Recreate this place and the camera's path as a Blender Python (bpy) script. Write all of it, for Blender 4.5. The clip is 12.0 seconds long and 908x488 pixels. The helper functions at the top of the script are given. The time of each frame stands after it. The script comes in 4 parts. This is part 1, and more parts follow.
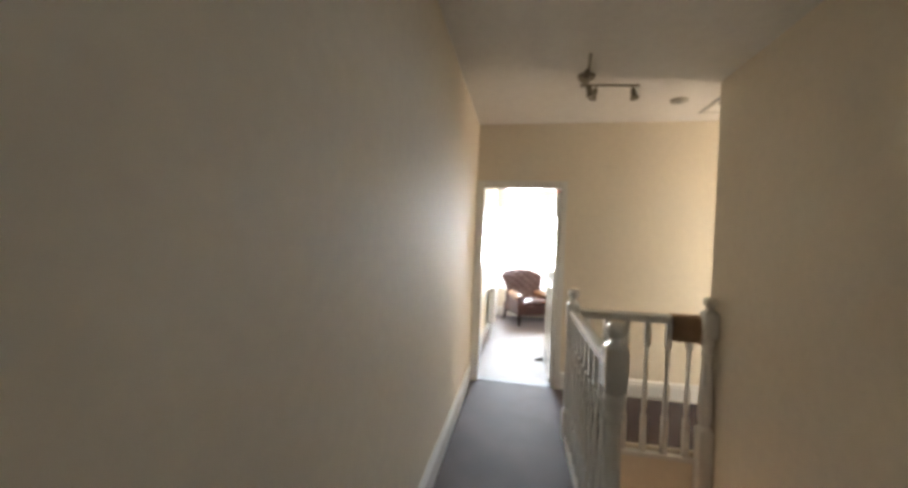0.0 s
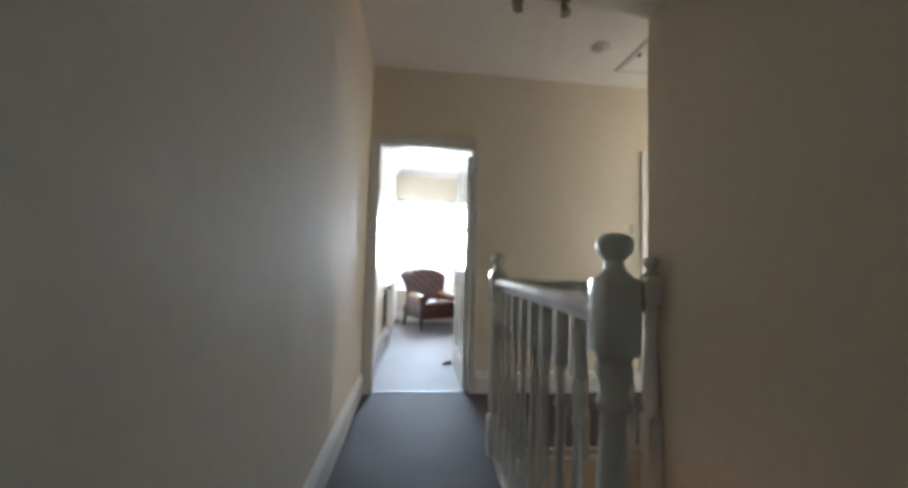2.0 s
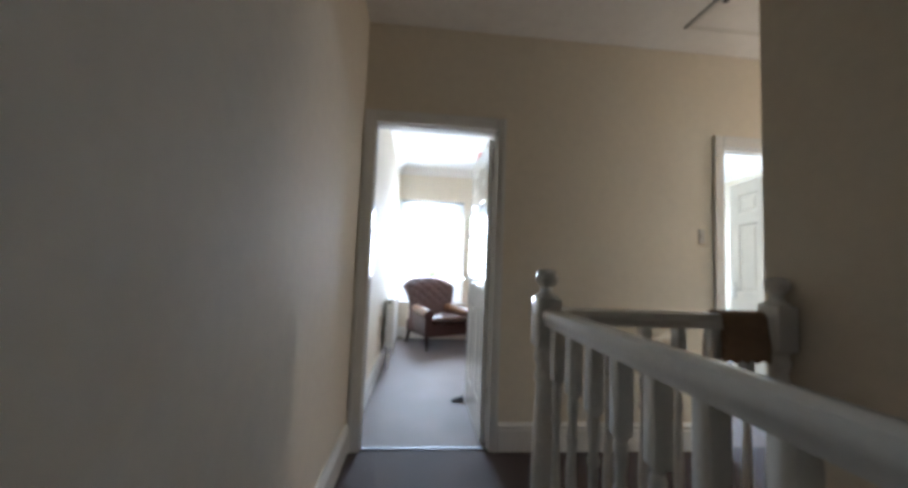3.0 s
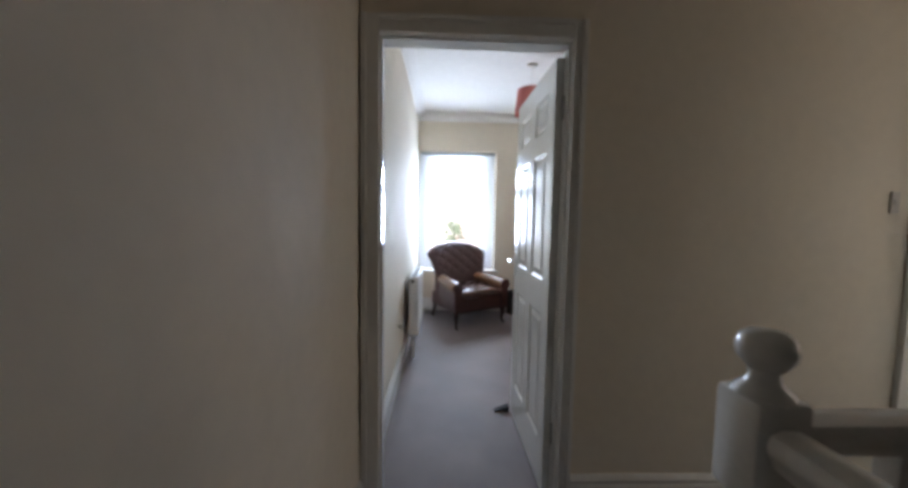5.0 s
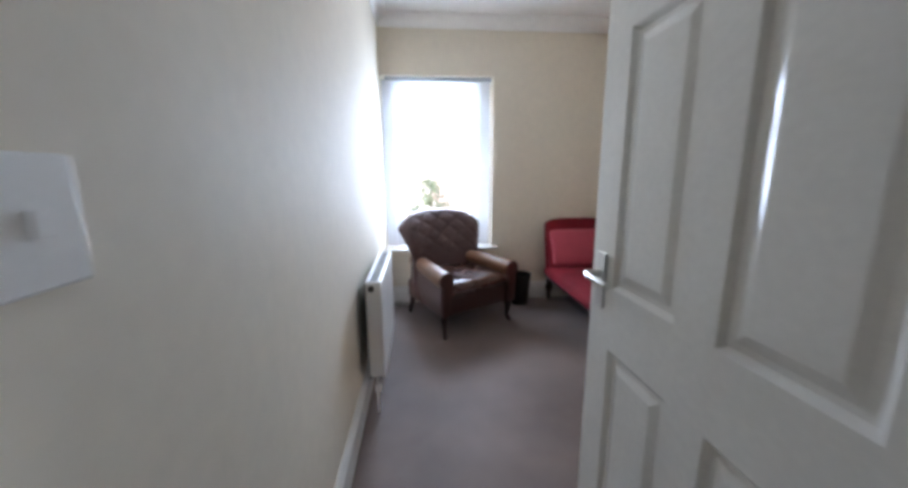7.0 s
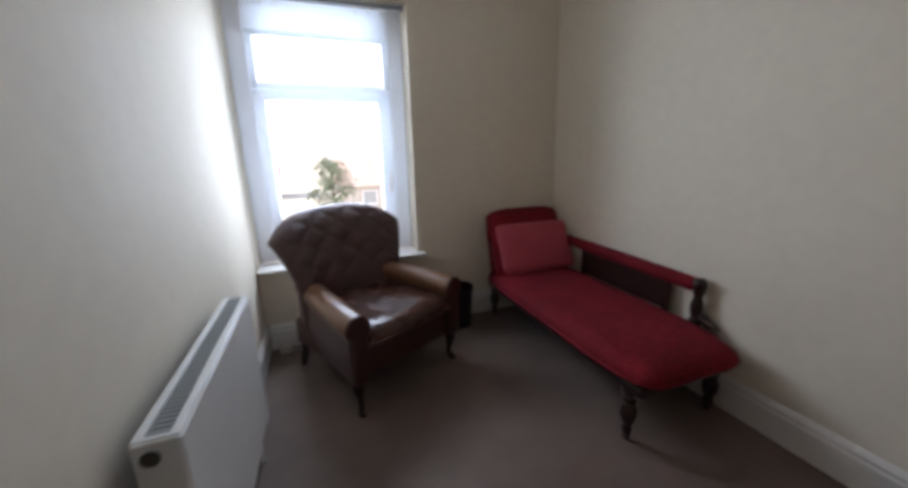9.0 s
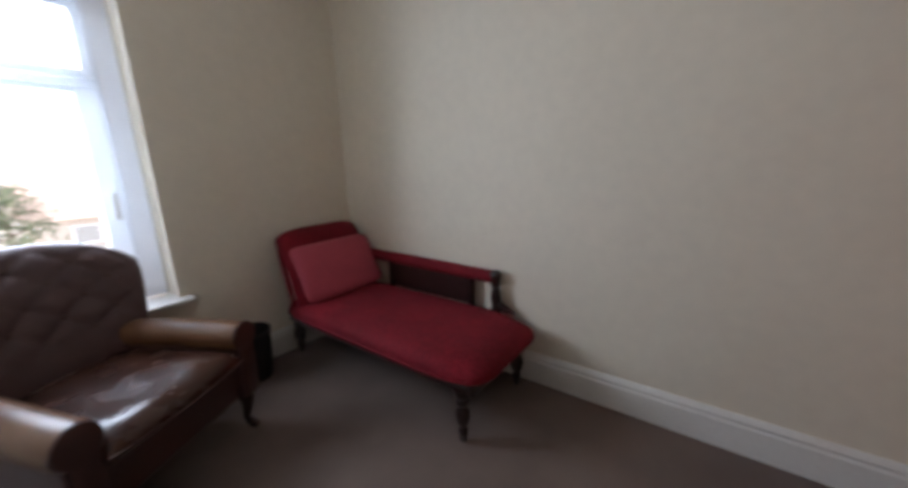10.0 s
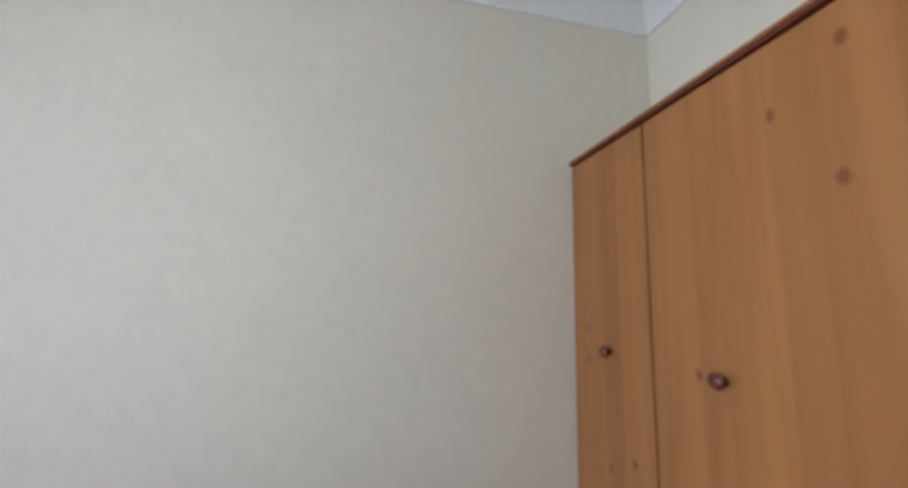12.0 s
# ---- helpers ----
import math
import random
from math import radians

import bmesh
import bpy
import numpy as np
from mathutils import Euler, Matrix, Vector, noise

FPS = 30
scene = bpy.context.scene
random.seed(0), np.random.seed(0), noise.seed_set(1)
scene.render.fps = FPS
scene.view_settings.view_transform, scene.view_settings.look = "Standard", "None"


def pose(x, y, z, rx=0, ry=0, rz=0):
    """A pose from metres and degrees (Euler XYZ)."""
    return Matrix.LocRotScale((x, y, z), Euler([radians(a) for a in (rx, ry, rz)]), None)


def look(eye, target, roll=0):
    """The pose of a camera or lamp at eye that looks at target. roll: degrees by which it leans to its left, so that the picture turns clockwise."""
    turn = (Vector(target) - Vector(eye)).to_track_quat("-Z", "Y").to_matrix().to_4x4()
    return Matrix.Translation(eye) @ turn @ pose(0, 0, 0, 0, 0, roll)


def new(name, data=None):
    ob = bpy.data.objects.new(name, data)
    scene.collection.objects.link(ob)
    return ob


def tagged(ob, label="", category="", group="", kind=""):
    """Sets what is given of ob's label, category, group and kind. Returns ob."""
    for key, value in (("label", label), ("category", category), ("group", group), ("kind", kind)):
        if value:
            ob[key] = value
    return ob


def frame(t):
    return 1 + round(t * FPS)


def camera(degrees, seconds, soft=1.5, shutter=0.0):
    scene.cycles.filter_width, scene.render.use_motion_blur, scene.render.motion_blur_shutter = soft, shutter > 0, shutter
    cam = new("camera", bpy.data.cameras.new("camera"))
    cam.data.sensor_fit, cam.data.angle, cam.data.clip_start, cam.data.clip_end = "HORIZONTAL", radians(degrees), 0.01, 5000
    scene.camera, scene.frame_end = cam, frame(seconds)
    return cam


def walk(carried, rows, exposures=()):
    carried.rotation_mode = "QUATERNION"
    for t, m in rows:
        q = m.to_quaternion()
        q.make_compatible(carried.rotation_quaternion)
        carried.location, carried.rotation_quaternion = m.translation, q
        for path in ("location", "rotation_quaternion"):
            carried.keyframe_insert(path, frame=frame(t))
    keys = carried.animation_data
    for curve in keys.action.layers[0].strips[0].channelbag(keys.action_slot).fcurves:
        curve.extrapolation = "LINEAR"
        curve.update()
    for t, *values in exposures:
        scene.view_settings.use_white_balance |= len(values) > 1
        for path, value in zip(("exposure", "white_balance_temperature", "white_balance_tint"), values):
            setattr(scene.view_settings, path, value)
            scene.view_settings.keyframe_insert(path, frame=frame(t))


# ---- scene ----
cam = camera(103.3, 12.0, soft=3.5, shutter=0.4)

EXPOSURES = [(0, 4.2, 8350, 23), (1, 3.75, 7350, 18), (2, 3.4, 6900, 18), (3.5, 2.5, 6850, 23), (5.5, 2.05, 6900, 24), (6.5, 2.15, 6750, 25), (8.5, 1.35, 7200, 26), (9.5, 0.85, 7350, 27), (10, 1.27, 7300, 27), (10.5, 2.05, 7500, 26), (11.5, 2.08, 7000, 24), (12, 1.92, 6800, 22)]
PATH = [
    (0, (0.459, -3.74, 1.451), (0.101, -1.772, 1.428), 2.3),
    (0.5, (0.429, -3.588, 1.443), (0.248, -1.596, 1.463), 3.3),
    (1, (0.401, -3.408, 1.32), (0.418, -1.408, 1.344), 0.7),
    (1.5, (0.395, -3.198, 1.176), (0.519, -1.209, 1.337), 1.1),
    (2, (0.406, -2.952, 1.054), (0.61, -0.965, 1.158), 1.6),
    (2.5, (0.358, -2.538, 1.055), (0.586, -0.571, 1.339), -0.1),
    (3, (0.402, -2.247, 1.106), (0.575, -0.259, 1.24), 2.3),
    (3.5, (0.452, -2.027, 1.18), (0.469, -0.028, 1.215), 2.2),
    (5.5, (0.318, -1.22, 1.296), (0.391, 0.763, 1.045), 0.8),
    (6, (0.319, -0.865, 1.291), (0.304, 1.105, 0.946), 2.0),
    (6.5, (0.328, -0.472, 1.29), (0.443, 1.494, 0.939), 0.8),
    (8.3, (0.372, 0.698, 1.263), (0.649, 2.607, 0.734), -2.0),
    (8.5, (0.393, 0.778, 1.271), (0.754, 2.669, 0.73), -2.0),
    (9, (0.435, 0.961, 1.264), (1.1, 2.781, 0.769), -1.3),
    (9.5, (0.505, 1.037, 1.256), (1.57, 2.659, 0.771), -1.5),
    (10, (0.488, 1.14, 1.229), (2.043, 2.316, 0.785), -2.0),
    (10.5, (0.58, 1.212, 1.318), (2.39, 1.865, 0.772), -1.6),
    (11, (0.607, 1.216, 1.311), (2.573, 1.294, 0.95), 0.9),
    (11.5, (0.72, 1.154, 1.33), (2.697, 0.863, 1.417), 2.6),
    (12, (0.892, 1.268, 1.356), (2.832, 0.867, 1.632), 1.5),
]
walk(cam, [(t, look(eye, target, roll)) for t, eye, target, roll in PATH], EXPOSURES)

# ---- world, sun, daylight in windows and added openings ----
world = bpy.data.worlds.new("world")
scene.world = world
world.use_nodes = True
wn = world.node_tree.nodes
sky = wn.new("ShaderNodeTexSky")
sky.sky_type, sky.sun_disc = "NISHITA", False
sky.dust_density, sky.air_density = 1.5, 1.0
sky.sun_elevation, sky.sun_rotation = radians(38), radians(265)
# thin bright cloud over the blue
wl = world.node_tree.links
aim, cloud, veil, haze = (wn.new("ShaderNode" + k) for k in ("TexCoord", "TexNoise", "MapRange", "Mix"))
cloud.inputs["Scale"].default_value, cloud.inputs["Detail"].default_value = 2.5, 6
veil.inputs["From Min"].default_value, veil.inputs["From Max"].default_value = 0.35, 0.65
veil.inputs["To Min"].default_value, veil.inputs["To Max"].default_value = 0.45, 0.80
haze.data_type = "RGBA"
haze.inputs[7].default_value = (7.4, 9.0, 10.9, 1)
wl.new(aim.outputs["Generated"], cloud.inputs["Vector"])
wl.new(cloud.outputs[0], veil.inputs["Value"])
wl.new(veil.outputs[0], haze.inputs[0])
wl.new(sky.outputs[0], haze.inputs[6])
wl.new(haze.outputs[2], wn["Background"].inputs[0])
wn["Background"].inputs[1].default_value = 0.15

SUN_AIM = Vector((math.sin(radians(265)) * math.cos(radians(38)), math.cos(radians(265)) * math.cos(radians(38)), math.sin(radians(38))))
sun = new("sun", bpy.data.lights.new("sun", "SUN"))
sun.data.energy, sun.data.angle, sun.data.color = 4.5, radians(0.6), (1.0, 0.95, 0.88)
sun.matrix_world = look(SUN_AIM * 40, (0, 0, 0))


def opening_light(name, eye, target, width, height, power, colour):
    """Sky light that enters at a window; some openings are unseen and added."""
    lamp = new(name, bpy.data.lights.new(name, "AREA"))
    lamp.data.shape, lamp.data.size, lamp.data.size_y = "RECTANGLE", width, height
    lamp.data.energy, lamp.data.color = power, colour
    lamp.data.spread = radians(160)
    lamp.matrix_world = look(eye, target)
    return lamp


SKY_BLUE = (0.55, 0.785, 1.0)
opening_light("opening_light", (0.525, 3.77, 1.50), (0.525, 0, 1.18), 0.74, 1.25, 20, SKY_BLUE)
opening_light("opening_light", (3.95, 3.755, 1.40), (3.95, 0, 1.2), 1.3, 1.3, 24, (0.52, 0.77, 1.0))
# Added hall opening, out of view, to brighten the stairwell from below.
opening_light("opening_light", (1.35, 3.60, -1.75), (1.35, 0, -1.55), 0.66, 1.8, 32, (1.0, 0.97, 0.93))
# Unseen window assumed at the landing's east end; lights the door wall.
opening_light("opening_light", (4.17, -0.475, 1.45), (0, -0.4, 1.25), 0.55, 1.2, 1.15, (1.0, 0.95, 0.86))

# ---- materials ----


def material(name, colour, rough=0.5, metal=0.0, vary=0.0, scale=6.0, bump=0.0, bump_scale=120.0, sheen=0.0, coat=0.0, rough_vary=0.0, spec=0.5):
    """Principled surface with broad stains, fine relief and uneven gloss."""
    m = bpy.data.materials.new(name)
    m.use_nodes = True
    n, l = m.node_tree.nodes, m.node_tree.links
    b = n["Principled BSDF"]
    b.inputs["Base Color"].default_value = (*colour, 1)
    b.inputs["Roughness"].default_value = rough
    b.inputs["Metallic"].default_value = metal
    b.inputs["Sheen Weight"].default_value = sheen
    b.inputs["Sheen Tint"].default_value = (*(0.5 + 0.5 * k for k in colour), 1)
    b.inputs["Specular IOR Level"].default_value = spec
    b.inputs["Coat Weight"].default_value = coat
    place = n.new("ShaderNodeTexCoord")
    if vary:
        a = n.new("ShaderNodeTexNoise")
        a.inputs["Scale"].default_value, a.inputs["Detail"].default_value = scale, 6
        l.new(place.outputs["Object"], a.inputs["Vector"])
        f = n.new("ShaderNodeTexNoise")
        f.inputs["Scale"].default_value, f.inputs["Detail"].default_value = scale * 14, 3
        l.new(place.outputs["Object"], f.inputs["Vector"])
        s = n.new("ShaderNodeMath")
        s.operation = "ADD"
        l.new(a.outputs[0], s.inputs[0])
        l.new(f.outputs[0], s.inputs[1])
        r = n.new("ShaderNodeMapRange")
        r.inputs["From Min"].default_value, r.inputs["From Max"].default_value = 0.7, 1.3
        r.inputs["To Min"].default_value, r.inputs["To Max"].default_value = 1 - vary, 1 + vary
        l.new(s.outputs[0], r.inputs["Value"])
        x = n.new("ShaderNodeVectorMath")
        x.operation = "SCALE"
        x.inputs[0].default_value = colour
        l.new(r.outputs[0], x.inputs["Scale"])
        l.new(x.outputs[0], b.inputs["Base Color"])
        if rough_vary:
            q = n.new("ShaderNodeMapRange")
            q.inputs["From Min"].default_value, q.inputs["From Max"].default_value = 0.3, 0.7
            q.inputs["To Min"].default_value, q.inputs["To Max"].default_value = rough - rough_vary, rough + rough_vary
            l.new(a.outputs[0], q.inputs["Value"])
            l.new(q.outputs[0], b.inputs["Roughness"])
    if bump:
        k = n.new("ShaderNodeTexNoise")
        k.inputs["Scale"].default_value, k.inputs["Detail"].default_value = bump_scale, 4
        l.new(place.outputs["Object"], k.inputs["Vector"])
        u = n.new("ShaderNodeBump")
        u.inputs["Strength"].default_value, u.inputs["Distance"].default_value = bump, 0.01
        l.new(k.outputs[0], u.inputs["Height"])
        l.new(u.outputs[0], b.inputs["Normal"])
    return m


def wall_paint(name, colour, rough):
    """Silk emulsion over uneven plaster: broad waves, roller stipple."""
    m = material(name, colour, rough, vary=0.035, scale=1.3, rough_vary=0.06, spec=0.32)
    n, l = m.node_tree.nodes, m.node_tree.links
    place = n.new("ShaderNodeTexCoord")
    wide, fine = n.new("ShaderNodeTexNoise"), n.new("ShaderNodeTexNoise")
    wide.inputs["Scale"].default_value, wide.inputs["Detail"].default_value = 3.4, 3
    fine.inputs["Scale"].default_value, fine.inputs["Detail"].default_value = 90, 3
    u1, u2 = n.new("ShaderNodeBump"), n.new("ShaderNodeBump")
    u1.inputs["Strength"].default_value, u1.inputs["Distance"].default_value = 0.28, 0.02
    u2.inputs["Strength"].default_value, u2.inputs["Distance"].default_value = 0.05, 0.002
    for t, u in ((wide, u1), (fine, u2)):
        l.new(place.outputs["Object"], t.inputs["Vector"])
        l.new(t.outputs[0], u.inputs["Height"])
    l.new(u1.outputs[0], u2.inputs["Normal"])
    l.new(u2.outputs[0], n["Principled BSDF"].inputs["Normal"])
    return m


def carpet_material(name, dark, light, sheen, spec, sky_sheen):
    """Cut-pile carpet: tufts, trodden patches, blue sky reflection put into the sheen tint."""
    m = bpy.data.materials.new(name)
    m.use_nodes = True
    n, l = m.node_tree.nodes, m.node_tree.links
    b = n["Principled BSDF"]
    place = n.new("ShaderNodeTexCoord")
    wide, tuft = n.new("ShaderNodeTexNoise"), n.new("ShaderNodeTexNoise")
    wide.inputs["Scale"].default_value, wide.inputs["Detail"].default_value = 2.2, 5
    tuft.inputs["Scale"].default_value, tuft.inputs["Detail"].default_value = 160, 4
    mix, ramp = n.new("ShaderNodeMath"), n.new("ShaderNodeValToRGB")
    mix.operation = "MULTIPLY_ADD"
    mix.inputs[1].default_value = 0.55
    l.new(place.outputs["Object"], wide.inputs["Vector"])
    l.new(place.outputs["Object"], tuft.inputs["Vector"])
    l.new(wide.outputs[0], mix.inputs[0])
    half = n.new("ShaderNodeMath")
    half.operation = "MULTIPLY"
    half.inputs[1].default_value = 0.45
    l.new(tuft.outputs[0], half.inputs[0])
    l.new(half.outputs[0], mix.inputs[2])
    ramp.color_ramp.elements[0].position, ramp.color_ramp.elements[0].color = 0.34, (*dark, 1)
    ramp.color_ramp.elements[1].position, ramp.color_ramp.elements[1].color = 0.66, (*light, 1)
    l.new(mix.outputs[0], ramp.inputs[0])
    l.new(ramp.outputs[0], b.inputs["Base Color"])
    b.inputs["Roughness"].default_value = 0.56
    b.inputs["Sheen Weight"].default_value = sheen
    b.inputs["Sheen Roughness"].default_value = 0.30
    b.inputs["Sheen Tint"].default_value = (*sky_sheen, 1)
    b.inputs["Specular IOR Level"].default_value = spec
    u = n.new("ShaderNodeBump")
    u.inputs["Strength"].default_value, u.inputs["Distance"].default_value = 0.55, 0.006
    l.new(tuft.outputs[0], u.inputs["Height"])
    l.new(u.outputs[0], b.inputs["Normal"])
    return m


def pine_material():
    """Varnished pine: glued boards 0.1 m wide, grain along z, knots."""
    m = bpy.data.materials.new("pine")
    m.use_nodes = True
    n, l = m.node_tree.nodes, m.node_tree.links
    b = n["Principled BSDF"]
    place, split = n.new("ShaderNodeTexCoord"), n.new("ShaderNodeSeparateXYZ")
    l.new(place.outputs["Object"], split.inputs[0])
    board, floor_ = n.new("ShaderNodeMath"), n.new("ShaderNodeMath")
    board.operation, floor_.operation = "MULTIPLY", "FLOOR"
    board.inputs[1].default_value = 10.4
    l.new(split.outputs[0], board.inputs[0])
    l.new(board.outputs[0], floor_.inputs[0])
    rnd = n.new("ShaderNodeTexWhiteNoise")
    rnd.noise_dimensions = "1D"
    l.new(floor_.outputs[0], rnd.inputs["W"])
    shift = n.new("ShaderNodeCombineXYZ")
    lift = n.new("ShaderNodeMath")
    lift.operation = "MULTIPLY"
    lift.inputs[1].default_value = 7.0
    l.new(rnd.outputs[0], lift.inputs[0])
    l.new(lift.outputs[0], shift.inputs[2])
    moved = n.new("ShaderNodeVectorMath")
    l.new(place.outputs["Object"], moved.inputs[0])
    l.new(shift.outputs[0], moved.inputs[1])
    stretch = n.new("ShaderNodeVectorMath")
    stretch.operation = "MULTIPLY"
    stretch.inputs[1].default_value = (17, 17, 0.75)
    l.new(moved.outputs[0], stretch.inputs[0])
    grain = n.new("ShaderNodeTexNoise")
    grain.inputs["Scale"].default_value, grain.inputs["Detail"].default_value, grain.inputs["Distortion"].default_value = 1.0, 5, 0.8
    l.new(stretch.outputs[0], grain.inputs["Vector"])
    ramp = n.new("ShaderNodeValToRGB")
    ramp.color_ramp.elements[0].position, ramp.color_ramp.elements[0].color = 0.30, (0.355, 0.128, 0.037, 1)
    ramp.color_ramp.elements[1].position, ramp.color_ramp.elements[1].color = 0.68, (0.455, 0.178, 0.055, 1)
    l.new(grain.outputs[0], ramp.inputs[0])
    tone = n.new("ShaderNodeMapRange")
    tone.inputs["To Min"].default_value, tone.inputs["To Max"].default_value = 0.94, 1.07
    l.new(rnd.outputs[0], tone.inputs["Value"])
    toned = n.new("ShaderNodeVectorMath")
    toned.operation = "SCALE"
    l.new(ramp.outputs[0], toned.inputs[0])
    l.new(tone.outputs[0], toned.inputs["Scale"])
    knot_at = n.new("ShaderNodeVectorMath")
    knot_at.operation = "MULTIPLY"
    knot_at.inputs[1].default_value = (9.0, 0.0, 6.2)
    l.new(moved.outputs[0], knot_at.inputs[0])
    knot_xyz, knot_uv = n.new("ShaderNodeSeparateXYZ"), n.new("ShaderNodeCombineXYZ")
    l.new(knot_at.outputs[0], knot_xyz.inputs[0])
    l.new(knot_xyz.outputs[0], knot_uv.inputs[0])
    l.new(knot_xyz.outputs[2], knot_uv.inputs[1])
    knot = n.new("ShaderNodeTexVoronoi")
    knot.voronoi_dimensions = "2D"
    knot.inputs["Scale"].default_value = 1.0
    l.new(knot_uv.outputs[0], knot.inputs["Vector"])
    spot = n.new("ShaderNodeMapRange")
    spot.inputs["From Min"].default_value, spot.inputs["From Max"].default_value = 0.05, 0.125
    spot.inputs["To Min"].default_value, spot.inputs["To Max"].default_value = 0.80, 0.0
    l.new(knot.outputs["Distance"], spot.inputs["Value"])
    mix = n.new("ShaderNodeMix")
    mix.data_type = "RGBA"
    mix.inputs[7].default_value = (0.185, 0.040, 0.010, 1)
    pick, keep, gated = n.new("ShaderNodeSeparateColor"), n.new("ShaderNodeMath"), n.new("ShaderNodeMath")
    keep.operation, keep.inputs[1].default_value, gated.operation = "GREATER_THAN", 0.80, "MULTIPLY"
    l.new(knot.outputs["Color"], pick.inputs[0])
    l.new(pick.outputs[0], keep.inputs[0])
    l.new(keep.outputs[0], gated.inputs[0])
    l.new(spot.outputs[0], gated.inputs[1])
    l.new(gated.outputs[0], mix.inputs[0])
    l.new(toned.outputs[0], mix.inputs[6])
    l.new(mix.outputs[2], b.inputs["Base Color"])
    b.inputs["Roughness"].default_value = 0.42
    u = n.new("ShaderNodeBump")
    u.inputs["Strength"].default_value, u.inputs["Distance"].default_value = 0.12, 0.002
    l.new(grain.outputs[0], u.inputs["Height"])
    l.new(u.outputs[0], b.inputs["Normal"])
    return m


def glass_material():
    """Clear pane: see-through with a faint gloss."""
    m = bpy.data.materials.new("glass")
    m.use_nodes = True
    n, l = m.node_tree.nodes, m.node_tree.links
    n.remove(n["Principled BSDF"])
    clear, gloss, mix, rim = (n.new("ShaderNode" + k) for k in ("BsdfTransparent", "BsdfGlossy", "MixShader", "Fresnel"))
    gloss.inputs["Roughness"].default_value = 0.02
    rim.inputs["IOR"].default_value = 1.3
    l.new(rim.outputs[0], mix.inputs[0])
    l.new(clear.outputs[0], mix.inputs[1])
    l.new(gloss.outputs[0], mix.inputs[2])
    l.new(mix.outputs[0], n["Material Output"].inputs[0])
    return m


CREAM = wall_paint("cream_wall_paint", (0.780, 0.702, 0.580), 0.73)
CEIL = wall_paint("white_ceiling_paint", (0.84, 0.825, 0.80), 0.75)
GLOSS = material("white_gloss_paint", (0.80, 0.785, 0.745), 0.13, vary=0.04, scale=5, bump=0.05, bump_scale=60, rough_vary=0.04)
UPVC = material("white_upvc", (0.82, 0.83, 0.84), 0.28, vary=0.02)


def glare_plastic(name, colour):
    """White plastic profile; its translucent glow stands in for window glare."""
    m = material(name, colour, 0.28, vary=0.02)
    n, l = m.node_tree.nodes, m.node_tree.links
    through_, blend = n.new("ShaderNodeBsdfTranslucent"), n.new("ShaderNodeMixShader")
    through_.inputs["Color"].default_value = (0.86, 0.90, 0.94, 1)
    blend.inputs[0].default_value = 0.35
    l.new(n["Principled BSDF"].outputs[0], blend.inputs[1])
    l.new(through_.outputs[0], blend.inputs[2])
    l.new(blend.outputs[0], n["Material Output"].inputs[0])
    return m


# Window profiles glow through their material to paint the glare round the panes.
PROFILE = glare_plastic("white_plastic_glare_profile", (0.82, 0.83, 0.84))
ENAMEL = material("white_radiator_enamel", (0.76, 0.755, 0.73), 0.32, vary=0.03, bump=0.04, bump_scale=80)
GRILLE = material("grey_radiator_grille", (0.36, 0.38, 0.38), 0.45, vary=0.06)
# Blue sheen tint on both carpets paints in the window's sky reflection.
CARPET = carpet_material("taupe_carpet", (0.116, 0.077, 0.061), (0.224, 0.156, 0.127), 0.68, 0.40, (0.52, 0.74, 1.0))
LANDING_CARPET = carpet_material("darker_brown_carpet", (0.052, 0.034, 0.028), (0.105, 0.071, 0.058), 0.42, 0.08, (0.34, 0.60, 1.0))
PINE = pine_material()
GLASS = glass_material()
LEATHER = material("brown_leather", (0.062, 0.021, 0.016), 0.33, vary=0.12, scale=7, bump=0.12, bump_scale=240, rough_vary=0.02)
# Paler plum cast puts blue window light and haze into the leather colour.
BACK_LEATHER = material("bluelit_plum_leather", (0.085, 0.043, 0.042), 0.42, vary=0.14, scale=7, bump=0.12, bump_scale=240, rough_vary=0.05)
SEAT_LEATHER = material("creased_brown_leather", (0.066, 0.024, 0.016), 0.26, vary=0.14, scale=9, bump=0.20, bump_scale=18, rough_vary=0.05)
TAN_LEATHER = material("lighter_tan_leather", (0.165, 0.072, 0.034), 0.32, vary=0.12, scale=8, bump=0.12, bump_scale=240, rough_vary=0.02)
# Broad tone blotches stand in for highlight patches on the velvet.
VELVET = material("crimson_velvet", (0.195, 0.009, 0.016), 0.75, vary=0.32, scale=4, bump=0.25, bump_scale=300, sheen=0.05, spec=0.15)
PINK = material("rose_velvet", (0.47, 0.070, 0.098), 0.7, vary=0.12, scale=6, bump=0.25, bump_scale=300, sheen=0.25, spec=0.15)
MAHOGANY = material("dark_mahogany", (0.026, 0.010, 0.008), 0.28, vary=0.3, scale=12, bump=0.05)
KNOB = material("red_brown_knob_varnish", (0.155, 0.032, 0.016), 0.25, vary=0.2, scale=30)
RUBBER = material("grey_rubber", (0.045, 0.045, 0.048), 0.85, vary=0.2, scale=40, spec=0.2)
BLACK = material("black_plastic", (0.012, 0.012, 0.013), 0.45, vary=0.15, scale=20)
CHROME = material("satin_chrome", (0.62, 0.62, 0.60), 0.28, metal=1.0, vary=0.05)
